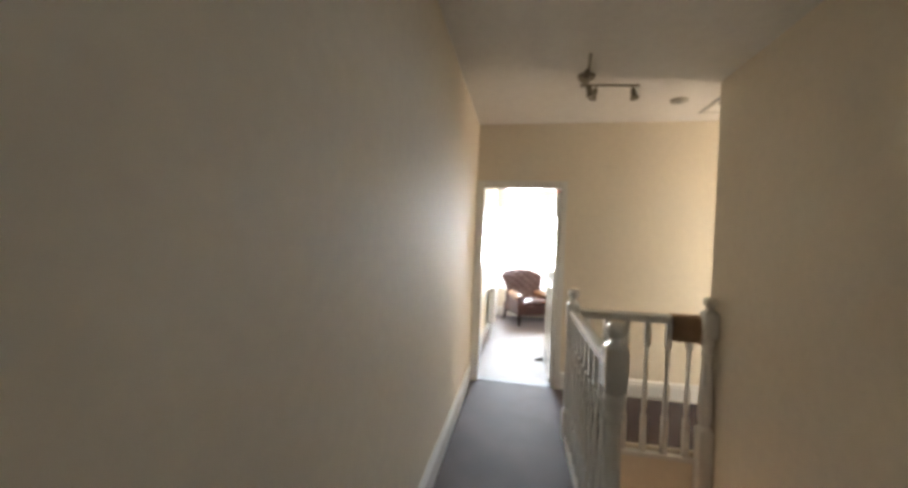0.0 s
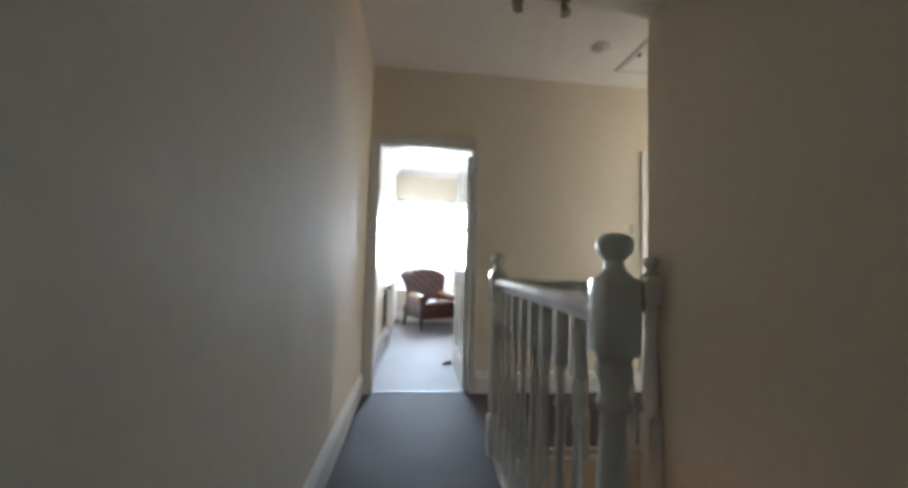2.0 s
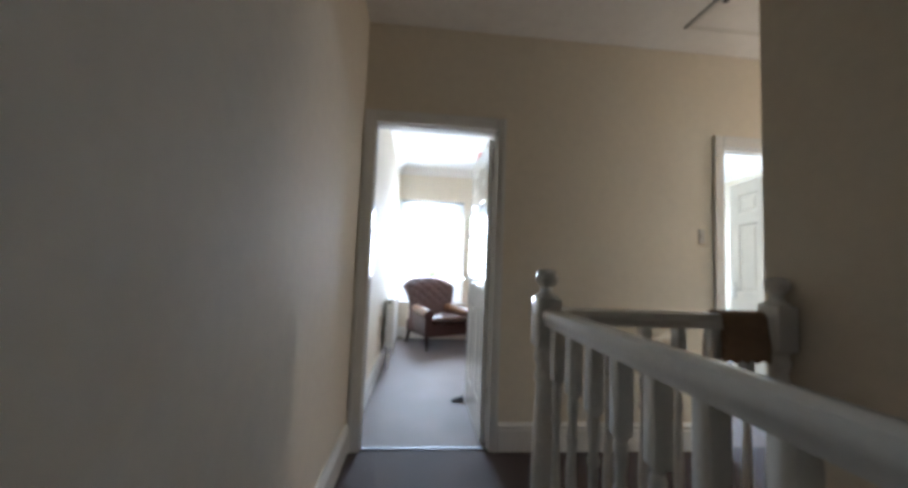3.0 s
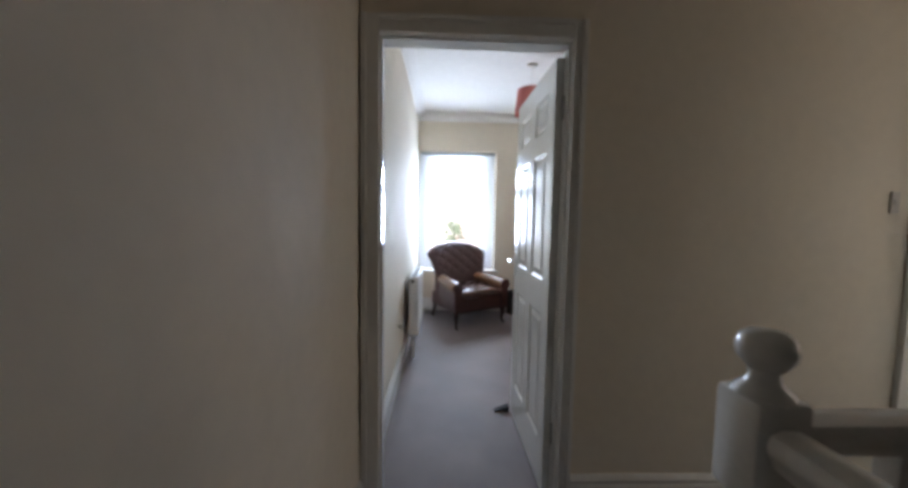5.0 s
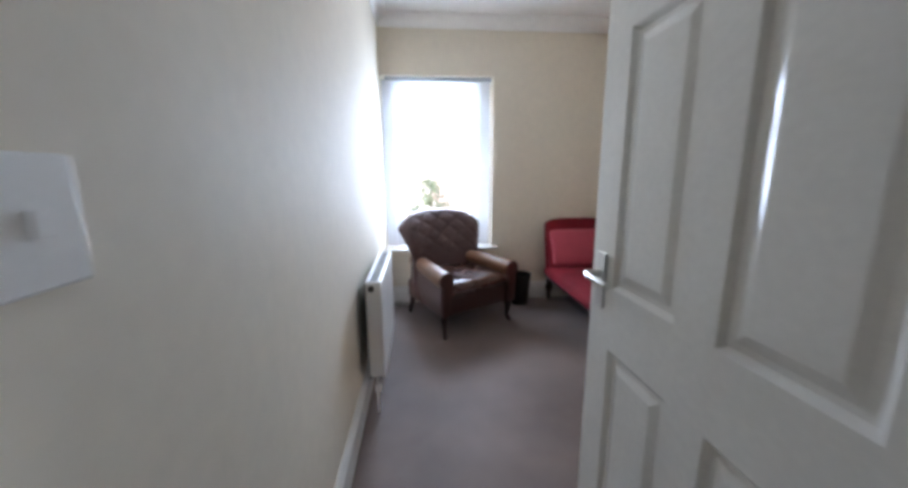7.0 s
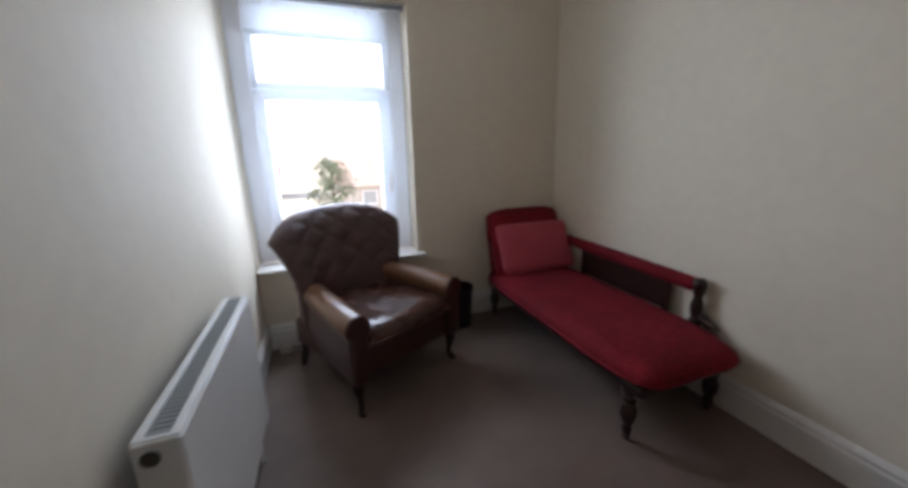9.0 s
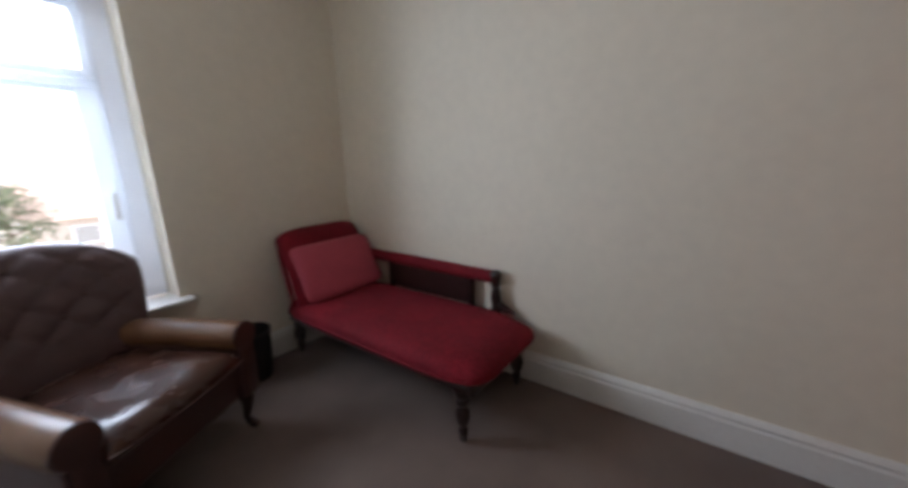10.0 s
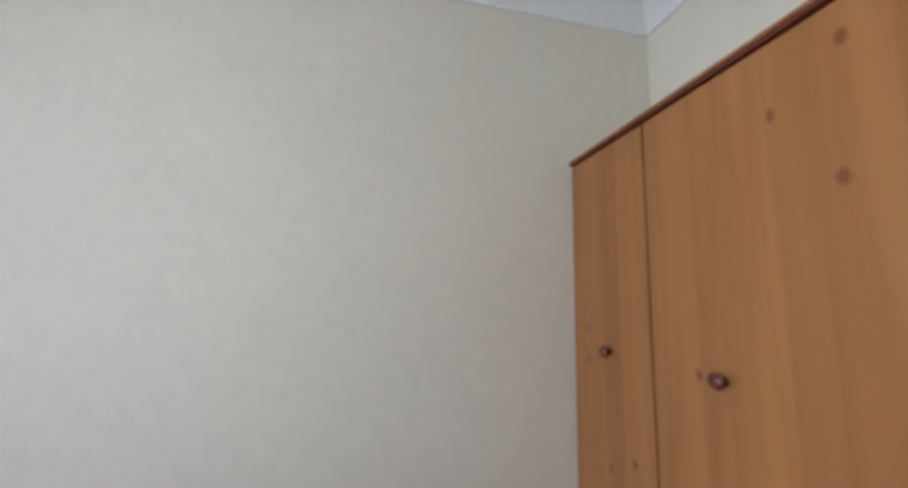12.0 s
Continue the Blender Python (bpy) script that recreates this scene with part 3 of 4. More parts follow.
def newel(x, y, top, low=-0.25):
    """Turned newel post with a flattened ball cap."""
    t, k = top, 0.89
    return square_turned(bmesh.new(), x, y, 0.091, [(low, 0.20), (t - 0.285, t - 0.105)], [
        [(k * 0.050, 0.20), (k * 0.046, 0.215), (k * 0.038, 0.225), (k * 0.041, 0.235), (k * 0.047, 0.26), (k * 0.049, 0.32), (k * 0.047, 0.42), (k * 0.042, 0.55), (k * 0.036, t - 0.47), (k * 0.034, t - 0.42),
         (k * 0.042, t - 0.405), (k * 0.044, t - 0.395), (k * 0.037, t - 0.38), (k * 0.035, t - 0.36), (k * 0.045, t - 0.335), (k * 0.047, t - 0.32), (k * 0.040, t - 0.30), (k * 0.047, t - 0.283)],
        [(k * 0.050, t - 0.107), (k * 0.044, t - 0.099), (k * 0.032, t - 0.091), (k * 0.026, t - 0.080), (k * 0.026, t - 0.066), (k * 0.034, t - 0.058), (k * 0.045, t - 0.046), (k * 0.048, t - 0.031), (k * 0.044, t - 0.014), (k * 0.032, t - 0.004), (k * 0.014, t)]], 20)


def baluster(x, y, low=0.028):
    """Turned spindle between square ends."""
    return square_turned(bmesh.new(), x, y, 0.040, [(low, 0.235), (0.74, 0.915)], [
        [(0.019, 0.235), (0.015, 0.245), (0.018, 0.255), (0.013, 0.268), (0.017, 0.30), (0.0195, 0.345), (0.018, 0.40), (0.014, 0.47), (0.0115, 0.56), (0.0115, 0.60), (0.017, 0.612), (0.017, 0.620),
         (0.012, 0.632), (0.0125, 0.66), (0.016, 0.70), (0.0165, 0.715), (0.012, 0.728), (0.018, 0.742)]], 10)


RAIL = [(-0.022, 0), (0.022, 0), (0.024, 0.014), (0.032, 0.024), (0.034, 0.040), (0.028, 0.054), (0.012, 0.062), (-0.012, 0.062), (-0.028, 0.054), (-0.034, 0.040), (-0.032, 0.024), (-0.024, 0.014)]
BX, NY, FY, WX = 0.874, -2.140, -0.925, 1.785
bal = thing("balustrade", (BX, FY, 0), "white gloss turned balustrade round the stairwell", "balustrade")
part("newel", newel(BX, NY, 1.135), GLOSS, bal, "turned newel with a ball cap", smooth=35)
part("newel", newel(BX, FY, 1.116), GLOSS, bal, smooth=35)
part("newel", newel(WX, FY - 0.03, 1.120, -0.42), GLOSS, bal, "turned newel against the wall corner", smooth=35)
part("handrail", run(RAIL, "y", NY + 0.05, FY - 0.05, 1, (BX, 0, 0.912)), GLOSS, bal, smooth=40)
part("handrail", run(RAIL, "x", BX + 0.05, WX - 0.05, 1, (0, FY, 0.912)), GLOSS, bal, smooth=40)
part("base_rail", boxed((BX - 0.03, BX + 0.03, NY + 0.05, FY - 0.05, 0.0, 0.03), bevel=0.005), GLOSS, bal)
part("base_rail", boxed((BX + 0.05, WX - 0.05, FY - 0.033, FY + 0.020, -0.060, -0.028), bevel=0.005), GLOSS, bal)
for i in range(8):
    part("baluster", baluster(BX, -1.955 + 0.13 * i), GLOSS, bal, smooth=40)
for i in range(6):
    part("baluster", baluster(0.98 + 0.14 * i, FY, -0.03), GLOSS, bal, smooth=40)

single("trim", boxed((0.84, 0.862, -2.215, -0.88, -0.30, -0.002), (0.862, 1.835, -0.902, -0.88, -0.42, -0.002)), CREAM, "cream painted apron under the balustrade", kind=STRUCT)
bm = bmesh.new()
fold = [(-0.041, 0.805), (-0.044, 0.84), (-0.042, 0.88), (-0.040, 0.925), (-0.039, 0.955), (-0.030, 0.972), (-0.012, 0.979), (0.012, 0.979), (0.030, 0.972), (0.039, 0.955), (0.041, 0.92), (0.043, 0.87), (0.046, 0.82), (0.048, 0.785)]
sheet = []
for i in range(16):
    x = 1.548 + 0.0122 * i
    row = []
    for k, (o, z) in enumerate(fold):
        loose = max(0.0, (0.94 - z) / 0.14)
        wave = 0.007 * loose * math.sin(i * 1.15 + (2 if o > 0 else 0))
        row.append(bm.verts.new((x + 0.006 * loose * math.sin(k + i * 0.4), FY + o + math.copysign(abs(wave), o) + 0.004 * loose * math.copysign(1, o), z - 0.014 * loose * math.sin(i * 0.8 + o * 20) ** 2 * (k in (0, 13)))))
    sheet.append(row)
for p_, q_ in zip(sheet, sheet[1:]):
    for k in range(len(fold) - 1):
        bm.faces.new((p_[k], p_[k + 1], q_[k + 1], q_[k]))
bmesh.ops.recalc_face_normals(bm, faces=bm.faces)
bmesh.ops.solidify(bm, geom=list(bm.faces), thickness=-0.005)
single("rail_cover", bm, CLOTH, "brown cloth folded over the far handrail", "cloth", smooth=70)

stairs = thing("staircase", (1.31, -2.2, 0), "carpeted staircase going down beside the landing", "staircase", kind=STRUCT)
for i in range(11):
    z = -0.19 * (i + 1)
    y = -2.215 + 0.235 * i
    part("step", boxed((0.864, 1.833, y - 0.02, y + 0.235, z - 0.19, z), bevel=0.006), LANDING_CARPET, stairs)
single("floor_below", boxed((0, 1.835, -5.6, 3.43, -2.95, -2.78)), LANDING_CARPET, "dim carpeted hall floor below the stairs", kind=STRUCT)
single("wall_under_landing", boxed((0.742, 0.84, -5.6, 1.2, -2.78, -0.22)), CREAM, "cream painted wall under the landing", kind=STRUCT)

spot = thing("ceiling_spotlight", (0.88, -1.045, H), "nickel ceiling light with two bars of swivelling spots", "ceiling light")
part("rose", lathe([(0.055, H - 0.022), (0.060, H - 0.010), (0.060, H)], 20, 0.88, -1.045), STEEL, spot, smooth=40)
part("stem", lathe([(0.010, H - 0.075), (0.010, H - 0.02)], 10, 0.88, -1.045), STEEL, spot)
part("bar", tube([(0.84, -1.05, 2.588), (0.97, -1.04, 2.590), (1.11, -1.032, 2.588), (1.24, -1.025, 2.585)], 0.0085), STEEL, spot, smooth=50)
part("bar", tube([(0.885, -1.02, 2.590), (0.87, -1.18, 2.592), (0.85, -1.34, 2.590), (0.83, -1.49, 2.587)], 0.0085), STEEL, spot, smooth=50)
for (x, y), (dx, dy) in (((0.955, -1.04), (-0.035, -0.010)), ((1.195, -1.027), (0.010, -0.025)), ((0.877, -1.12), (0.03, 0.02)), ((0.85, -1.33), (-0.03, -0.02))):
    a, b = Vector((x, y, 2.588)), Vector((x + dx, y + dy, 2.480))
    d = (b - a).normalized()
    h = part("spot_arm", tube([a, a + d * 0.035], 0.006), STEEL, spot, smooth=50)
    part("spot_head", tube([a + d * 0.028, a + d * 0.032, a + d * 0.060, a + d * 0.082, a + d * 0.104, a + d * 0.106], [0.008, 0.017, 0.020, 0.022, 0.031, 0.026], 16), STEEL, h, "flared nickel spot head", smooth=40)

alarm = thing("smoke_alarm", (1.69, -0.53, H), "white round smoke alarm on the ceiling", "smoke alarm")
part("base", lathe([(0.066, H - 0.008), (0.068, H)], 24, 1.69, -0.53), WARM_GREY, alarm, smooth=40)
part("cover", lathe([(0.036, H - 0.016), (0.054, H - 0.014), (0.060, H - 0.008)], 24, 1.69, -0.53), WARM_GREY, alarm, smooth=40)
part("vent", lathe([(0.016, H - 0.019), (0.020, H - 0.015)], 16, 1.69, -0.53), GRILLE, alarm)

hatch = thing("loft_hatch", (2.25, -0.50, H), "white loft hatch in the landing ceiling", "loft hatch", kind=STRUCT)
part("hatch_frame", boxed((1.978, 1.995, -0.76, -0.23, H - 0.006, H), (2.50, 2.53, -0.76, -0.23, H - 0.006, H), (1.995, 2.50, -0.26, -0.23, H - 0.006, H), (1.995, 2.50, -0.76, -0.73, H - 0.006, H), bevel=0.003), GLOSS, hatch)
part("hatch_panel", boxed((2.003, 2.492, -0.722, -0.268, H - 0.006, H + 0.0)), CEIL, hatch)
part("hatch_seam", boxed((1.964, 1.976, -0.76, -0.23, H - 0.008, H)), GRILLE, hatch, "dark gap strip along the hatch")
part("hatch_catch", boxed((2.010, 2.030, -0.50, -0.47, H - 0.016, H - 0.006)), DARK_METAL, hatch)


def wall_plate(name, place, size, axis, label, category, rockers=1, mat=PLASTIC):
    """A plate on a wall with its rocker; axis is the way it faces."""
    x, y, z = place
    w, h = size
    t = thing(name, place, label, category)
    if axis == "-y":
        part("plate", boxed((x - w / 2, x + w / 2, y - 0.009, y, z - h / 2, z + h / 2), bevel=0.003), mat, t)
        for i in range(rockers):
            c = x + (i - (rockers - 1) / 2) * w / 2
            part("rocker", boxed((c - 0.008, c + 0.008, y - 0.013, y - 0.009, z - 0.012, z + 0.012), bevel=0.001), mat, t)
    else:
        part("plate", boxed((x, x + 0.009, y - w / 2, y + w / 2, z - h / 2, z + h / 2), bevel=0.003), mat, t)
        for i in range(rockers):
            c = y + (i - (rockers - 1) / 2) * w / 2
            part("rocker", boxed((x + 0.009, x + 0.013, c - 0.008, c + 0.008, z - 0.012, z + 0.012), bevel=0.001), mat, t)
    return t


wall_plate("light_switch", (2.262, 0.0, 1.385), (0.038, 0.092), "-y", "narrow warm grey light switch on the landing wall", "light switch", 1, WARM_GREY)
# White plate stands in for a window reflection at the door jamb.
wall_plate("light_switch", (0.0, 0.250, 1.245), (0.086, 0.120), "+x", "white plate in place of a reflection beside the bedroom door", "light switch")
wall_plate("wall_socket", (0.0, 0.285, 0.69), (0.086, 0.086), "+x", "white plastic socket plate beside the bedroom door", "socket", 1)


# ---- bedroom: radiator ----
rad = thing("radiator", (0.06, 2.06, 0.22), "white double panel radiator with a grey top grille", "radiator")
RX0, RX1, RY0, RY1, RZ0, RZ1 = 0.044, 0.129, 1.690, 2.466, 0.205, 0.748
bm = boxed((RX1 - 0.014, RX1, RY0 + 0.012, RY1 - 0.012, RZ0, RZ1 - 0.012), bevel=0.005)
part("front_panel", bm, ENAMEL, rad)
# Rear panel coloured dark to paint the shaded gap behind the radiator.
part("back_panel", boxed((RX0, RX0 + 0.014, RY0 + 0.012, RY1 - 0.012, RZ0, RZ1 - 0.012), bevel=0.005), DARK_METAL, rad, "rear panel of the radiator, dark in place of the shaded gap")
for y in (RY0, RY1 - 0.010):
    part("end_panel", boxed((RX0 + 0.006, RX1 - 0.001, y, y + 0.010, RZ0 + 0.02, RZ1 - 0.002), bevel=0.004), ENAMEL, rad)
part("vent_cap", tube([(0.079, RY0 - 0.004, RZ1 - 0.035), (0.079, RY0 + 0.002, RZ1 - 0.035)], 0.0170, 16), DARK_METAL, rad, "dark round end cap of the radiator")
part("top_frame", boxed((RX0 + 0.004, RX0 + 0.020, RY0 + 0.010, RY1 - 0.010, RZ1 - 0.010, RZ1), (RX1 - 0.020, RX1 - 0.002, RY0 + 0.010, RY1 - 0.010, RZ1 - 0.010, RZ1),
                        (RX0 + 0.020, RX1 - 0.020, RY0 + 0.010, RY0 + 0.022, RZ1 - 0.010, RZ1), (RX0 + 0.020, RX1 - 0.020, RY1 - 0.022, RY1 - 0.010, RZ1 - 0.010, RZ1), bevel=0.002), ENAMEL, rad)
grille = part("grille", boxed((RX0 + 0.020, RX1 - 0.020, RY0 + 0.022, RY1 - 0.022, RZ1 - 0.014, RZ1 - 0.007)), GRILLE, rad, "grey slotted grille")
slats = bmesh.new()
for i in range(44):
    y = RY0 + 0.03 + i * 0.0161
    box(slats, RX0 + 0.022, RX1 - 0.022, y, y + 0.006, RZ1 - 0.007, RZ1 - 0.003)
tagged(part("slats", slats, GRILLE, rad), kind="stuff")
valve = part("valve", tube([(0.086, RY0 + 0.03, RZ0 + 0.005), (0.086, RY0 + 0.03, RZ0 - 0.05)], 0.012, 12), CHROME, rad)
part("valve_cap", lathe([(0.016, RZ0 - 0.085), (0.018, RZ0 - 0.05), (0.014, RZ0 - 0.04)], 14, 0.086, RY0 + 0.03), PLASTIC, valve, smooth=40)
part("pipe", tube([(0.086, RY0 + 0.03, RZ0 - 0.06), (0.086, RY0 + 0.03, 0.0)], 0.0085, 10), PLASTIC, rad)
part("pipe", tube([(0.086, RY1 - 0.03, RZ0 + 0.005), (0.086, RY1 - 0.03, 0.0)], 0.0085, 10), PLASTIC, rad)


# ---- bedroom: leather armchair ----
def armchair(place, turn):
    """Buttoned leather armchair, its front to local -y, front feet on the line y = 0."""
    c = thing("armchair", place, "worn brown leather armchair with a deep-buttoned back", "armchair", turn=turn)

    # seat frame with a bowed front
    bm = boxed((-0.335, 0.335, -0.005, 0.64, 0.170, 0.345), bevel=0.03, segments=4)
    part("seat_frame", bm, LEATHER, c, local=True, smooth=50)

    def seat(u, v):
        bow = 0.03 * (1 - u * u) if v < 0 else 0.0
        return (0.285 * u, 0.245 + 0.295 * v - bow * -v, 0.385 + 0.012 * (1 - u * u))
    
    def creases(u, v):
        return 0.005 * math.sin(4.2 * u + 2.6 * v + 0.8) + 0.003 * math.sin(9.0 * u - 5.5 * v) * (0.4 + 0.6 * abs(v)) - 0.010 * (1 - u * u) * (1 - v * v)
    part("seat_cushion", pillow(seat, (0, 0, 1), 0.065, 0.055, 30, 30, 8, creases), SEAT_LEATHER, c, "creased brown leather seat cushion", local=True, smooth=70)
    rim = [(0.287 * math.copysign(min(1.0, abs(s)), s), -0.058 - 0.03 * max(0.0, 1 - s * s), 0.387) for s in [i / 8 for i in range(-8, 9)]]
    part("piping", tube(rim, 0.006, 8), LEATHER, c, local=True, smooth=60)

    # arms: outer panel with a rolled top that runs back and rises a little
    for side in (-1, 1):
        panel, roll = [], []
        side_bm, top_bm = bmesh.new(), bmesh.new()
        for k in range(15):
            f = k / 14
            y = -0.035 + 0.66 * f
            lift = 0.012 * math.sin(f * math.pi) + 0.035 * f * f
            tuck = 0.085 * f ** 1.3
            r = 0.073 * (0.95 if k == 0 else 1.0) - 0.010 * f
            cz = 0.478 + lift
            belly = 0.008 * math.sin(f * math.pi)
            panel.append([side_bm.verts.new((side * (x - tuck), y, z)) for x, z in ((0.285, 0.185), (0.287, cz), (0.384, cz), (0.386 + belly, 0.34), (0.378, 0.20), (0.368, 0.185))])
            roll.append([top_bm.verts.new((side * (0.335 - tuck + r * math.cos(radians(q * 20))), y, cz + r * 0.94 * math.sin(radians(q * 20)))) for q in range(18)])
        for mesh, rings in ((side_bm, panel), (top_bm, roll)):
            for p, q in zip(rings, rings[1:]):
                for i in range(len(p)):
                    mesh.faces.new((p[i], p[(i + 1) % len(p)], q[(i + 1) % len(p)], q[i]))
            mesh.faces.new(rings[0])
            mesh.faces.new(rings[-1][::-1])
            bmesh.ops.recalc_face_normals(mesh, faces=mesh.faces)
        arm = part("arm", side_bm, BACK_LEATHER, c, "dull brown leather side of the arm", local=True, smooth=50)
        part("arm_roll", top_bm, TAN_LEATHER, arm, "rolled arm top of lighter tan leather", local=True, smooth=50)
        facing = tube([(side * 0.335, -0.037, 0.48), (side * 0.335, -0.047, 0.48), (side * 0.335, -0.050, 0.48)], [0.068, 0.064, 0.046], 22)
        box(facing, side * 0.332 - 0.040, side * 0.332 + 0.040, -0.047, -0.036, 0.190, 0.46, bevel=0.005)
        part("arm_facing", facing, LEATHER, arm, "dark leather scroll facing", local=True, smooth=45)

    # flared, raked, deep-buttoned back
    def back(u, v):
        f = (v + 1) / 2
        half = 0.342 + 0.030 * f + 0.072 * max(0.0, f - 0.40) ** 1.2 / 0.60 ** 1.2
        z = 0.30 + 0.660 * f - 0.145 * f * f * abs(u) ** 3.4
        y = 0.545 + 0.025 * f + 0.150 * f * f - 0.145 * (u * u) * (0.45 + 0.55 * f)
        return (half * u, y, z)

    def tuft(u, v):
        p, q = u * 4.4, (v + 0.15) * 4.6
        a, b = (p + q) / 2, (p - q) / 2
        if v < -0.35:
            return 0.0
        fade = min(1.0, (v + 0.35) / 0.25) * min(1.0, (1 - abs(u)) * 5) * min(1.0, (1 - v) * 6)
        return 0.015 * fade * (min(1.0, abs(math.sin(math.pi * a)) * 1.6) * min(1.0, abs(math.sin(math.pi * b)) * 1.6) - 0.75)
    part("backrest", pillow(back, (0, -1, 0.22), 0.062, 0.055, 72, 72, 7, tuft), BACK_LEATHER, c, "deep-buttoned flared leather back", local=True, smooth=80)
    n = Vector((0, -1, 0.22)).normalized()
    for iq in range(-1, 6):
        for ip in range(-4, 5):
            if (ip + iq) % 2:
                continue
            u, v = ip / 4.4, iq / 4.6 - 0.15
            if abs(u) > 0.9 or v > 0.88 or v < -0.30:
                continue
            at = Vector(back(u, v)) + n * (0.062 * math.sqrt((1 - abs(u) ** 7) * (1 - abs(v) ** 7)) - 0.016)
            bm = bmesh.new()
            bmesh.ops.create_uvsphere(bm, u_segments=10, v_segments=6, radius=0.0105)
            bmesh.ops.translate(bm, verts=bm.verts, vec=at)
            part("button", bm, LEATHER, c, local=True, smooth=80)

    for s in (-1, 1):
        part("leg", tube([(s * 0.305, 0.045, 0.235), (s * 0.325, 0.022, 0.195), (s * 0.338, 0.004, 0.150), (s * 0.332, 0.006, 0.100), (s * 0.326, 0.014, 0.055), (s * 0.332, 0.002, 0.022), (s * 0.340, -0.012, 0.012), (s * 0.341, -0.015, 0.0)],
                         [0.034, 0.036, 0.031, 0.022, 0.015, 0.016, 0.022, 0.020], 12), MAHOGANY, c, "dark cabriole leg", local=True, smooth=60)
        part("leg", tube([(s * 0.290, 0.590, 0.24), (s * 0.292, 0.625, 0.12), (s * 0.296, 0.668, 0.0)], [0.034, 0.028, 0.022], 4), MAHOGANY, c, "dark raked back leg", local=True)
    return c


armchair((0.805, 2.730, 0), 28.4)

# ---- bedroom: chaise longue, head against the window wall ----
CX0, CX1, CY0, CY1 = 1.540, 2.185, 1.845, 3.385
cha = thing("chaise_longue", ((CX0 + CX1) / 2, (CY0 + CY1) / 2, 0), "crimson velvet chaise longue with dark turned legs", "chaise longue")


def squircle(u, v, p=7.0):
    k = (abs(u) ** p + abs(v) ** p) ** (1 / p) if (u or v) else 1.0
    m = max(abs(u), abs(v))
    return (u * m / k, v * m / k) if k else (u, v)


def seat_sheet(u, v):
    a, b = squircle(u, v)
    return ((CX0 + CX1) / 2 + a * (CX1 - CX0) / 2, (CY0 + CY1) / 2 + b * (CY1 - CY0) / 2, 0.335 + 0.008 * (1 - u * u))


part("seat", pillow(seat_sheet, (0, 0, 1), 0.080, 0.078, 26, 36, 7), VELVET, cha, "sprung crimson velvet seat", smooth=80)
part("seat_rail", boxed((CX0 + 0.04, CX1 - 0.04, CY0 + 0.05, CY1 - 0.04, 0.245, 0.300), bevel=0.02, segments=3), MAHOGANY, cha, "dark polished seat rail", smooth=50)
edge = [seat_sheet(math.cos(a) * 1.0 / max(abs(math.cos(a)), abs(math.sin(a))), math.sin(a) / max(abs(math.cos(a)), abs(math.sin(a)))) for a in [2 * math.pi * i / 72 for i in range(73)]]
part("piping", tube([(x, y, z - 0.012) for x, y, z in edge], 0.007, 8), VELVET, cha, smooth=60)


def head_sheet(u, v):
    f = (v + 1) / 2
    z = 0.31 + 0.535 * f - 0.045 * f * abs(u) ** 5
    return (1.872 + 0.305 * u * (1 - 0.02 * f), 3.165 + 0.115 * f + 0.075 * f * f, z)


part("headrest", pillow(head_sheet, (0, -1, 0.35), 0.055, 0.040, 22, 20, 7), VELVET, cha, "sloping upholstered headrest", smooth=80)
part("headrest_frame", tube([(1.572, 3.215, 0.30), (1.572, 3.26, 0.46), (1.575, 3.325, 0.66), (1.590, 3.372, 0.78), (1.640, 3.385, 0.808), (1.865, 3.390, 0.822), (2.090, 3.385, 0.808), (2.140, 3.372, 0.78), (2.155, 3.325, 0.66), (2.158, 3.26, 0.46), (2.158, 3.215, 0.30)],
                            0.013, 10), VELVET, cha, smooth=60)
part("arm_rail", tube([(2.160, 2.135, 0.588), (2.160, 2.155, 0.590), (2.162, 2.50, 0.594), (2.163, 2.9, 0.598), (2.165, 3.24, 0.602)], [0.030, 0.036, 0.038, 0.038, 0.036], 16), VELVET, cha, "padded crimson arm rail", smooth=70)
part("arm_panel", boxed((2.150, 2.172, 2.306, 2.948, 0.40, 0.566), bevel=0.004), MAHOGANY, cha, "dark wood panel under the arm rail")
part("arm_slat", boxed((2.146, 2.176, 2.276, 2.304, 0.38, 0.585), bevel=0.006), MAHOGANY, cha)
part("arm_slat", boxed((2.146, 2.176, 2.950, 2.978, 0.38, 0.585), bevel=0.006), MAHOGANY, cha)
part("arm_post", lathe([(0.030, 0.36), (0.030, 0.41), (0.022, 0.425), (0.029, 0.45), (0.032, 0.475), (0.026, 0.51), (0.020, 0.535), (0.028, 0.55), (0.028, 0.575), (0.033, 0.582), (0.033, 0.612), (0.024, 0.626), (0.010, 0.631)], 14, 2.160, 2.118), MAHOGANY, cha, "turned end post", smooth=40)
part("arm_bracket", tube([(2.160, 2.110, 0.455), (2.160, 2.085, 0.430), (2.160, 2.050, 0.408), (2.160, 2.000, 0.400)], [0.012, 0.020, 0.022, 0.008], 10), MAHOGANY, cha, "curved dark wood foot of the arm", smooth=50)
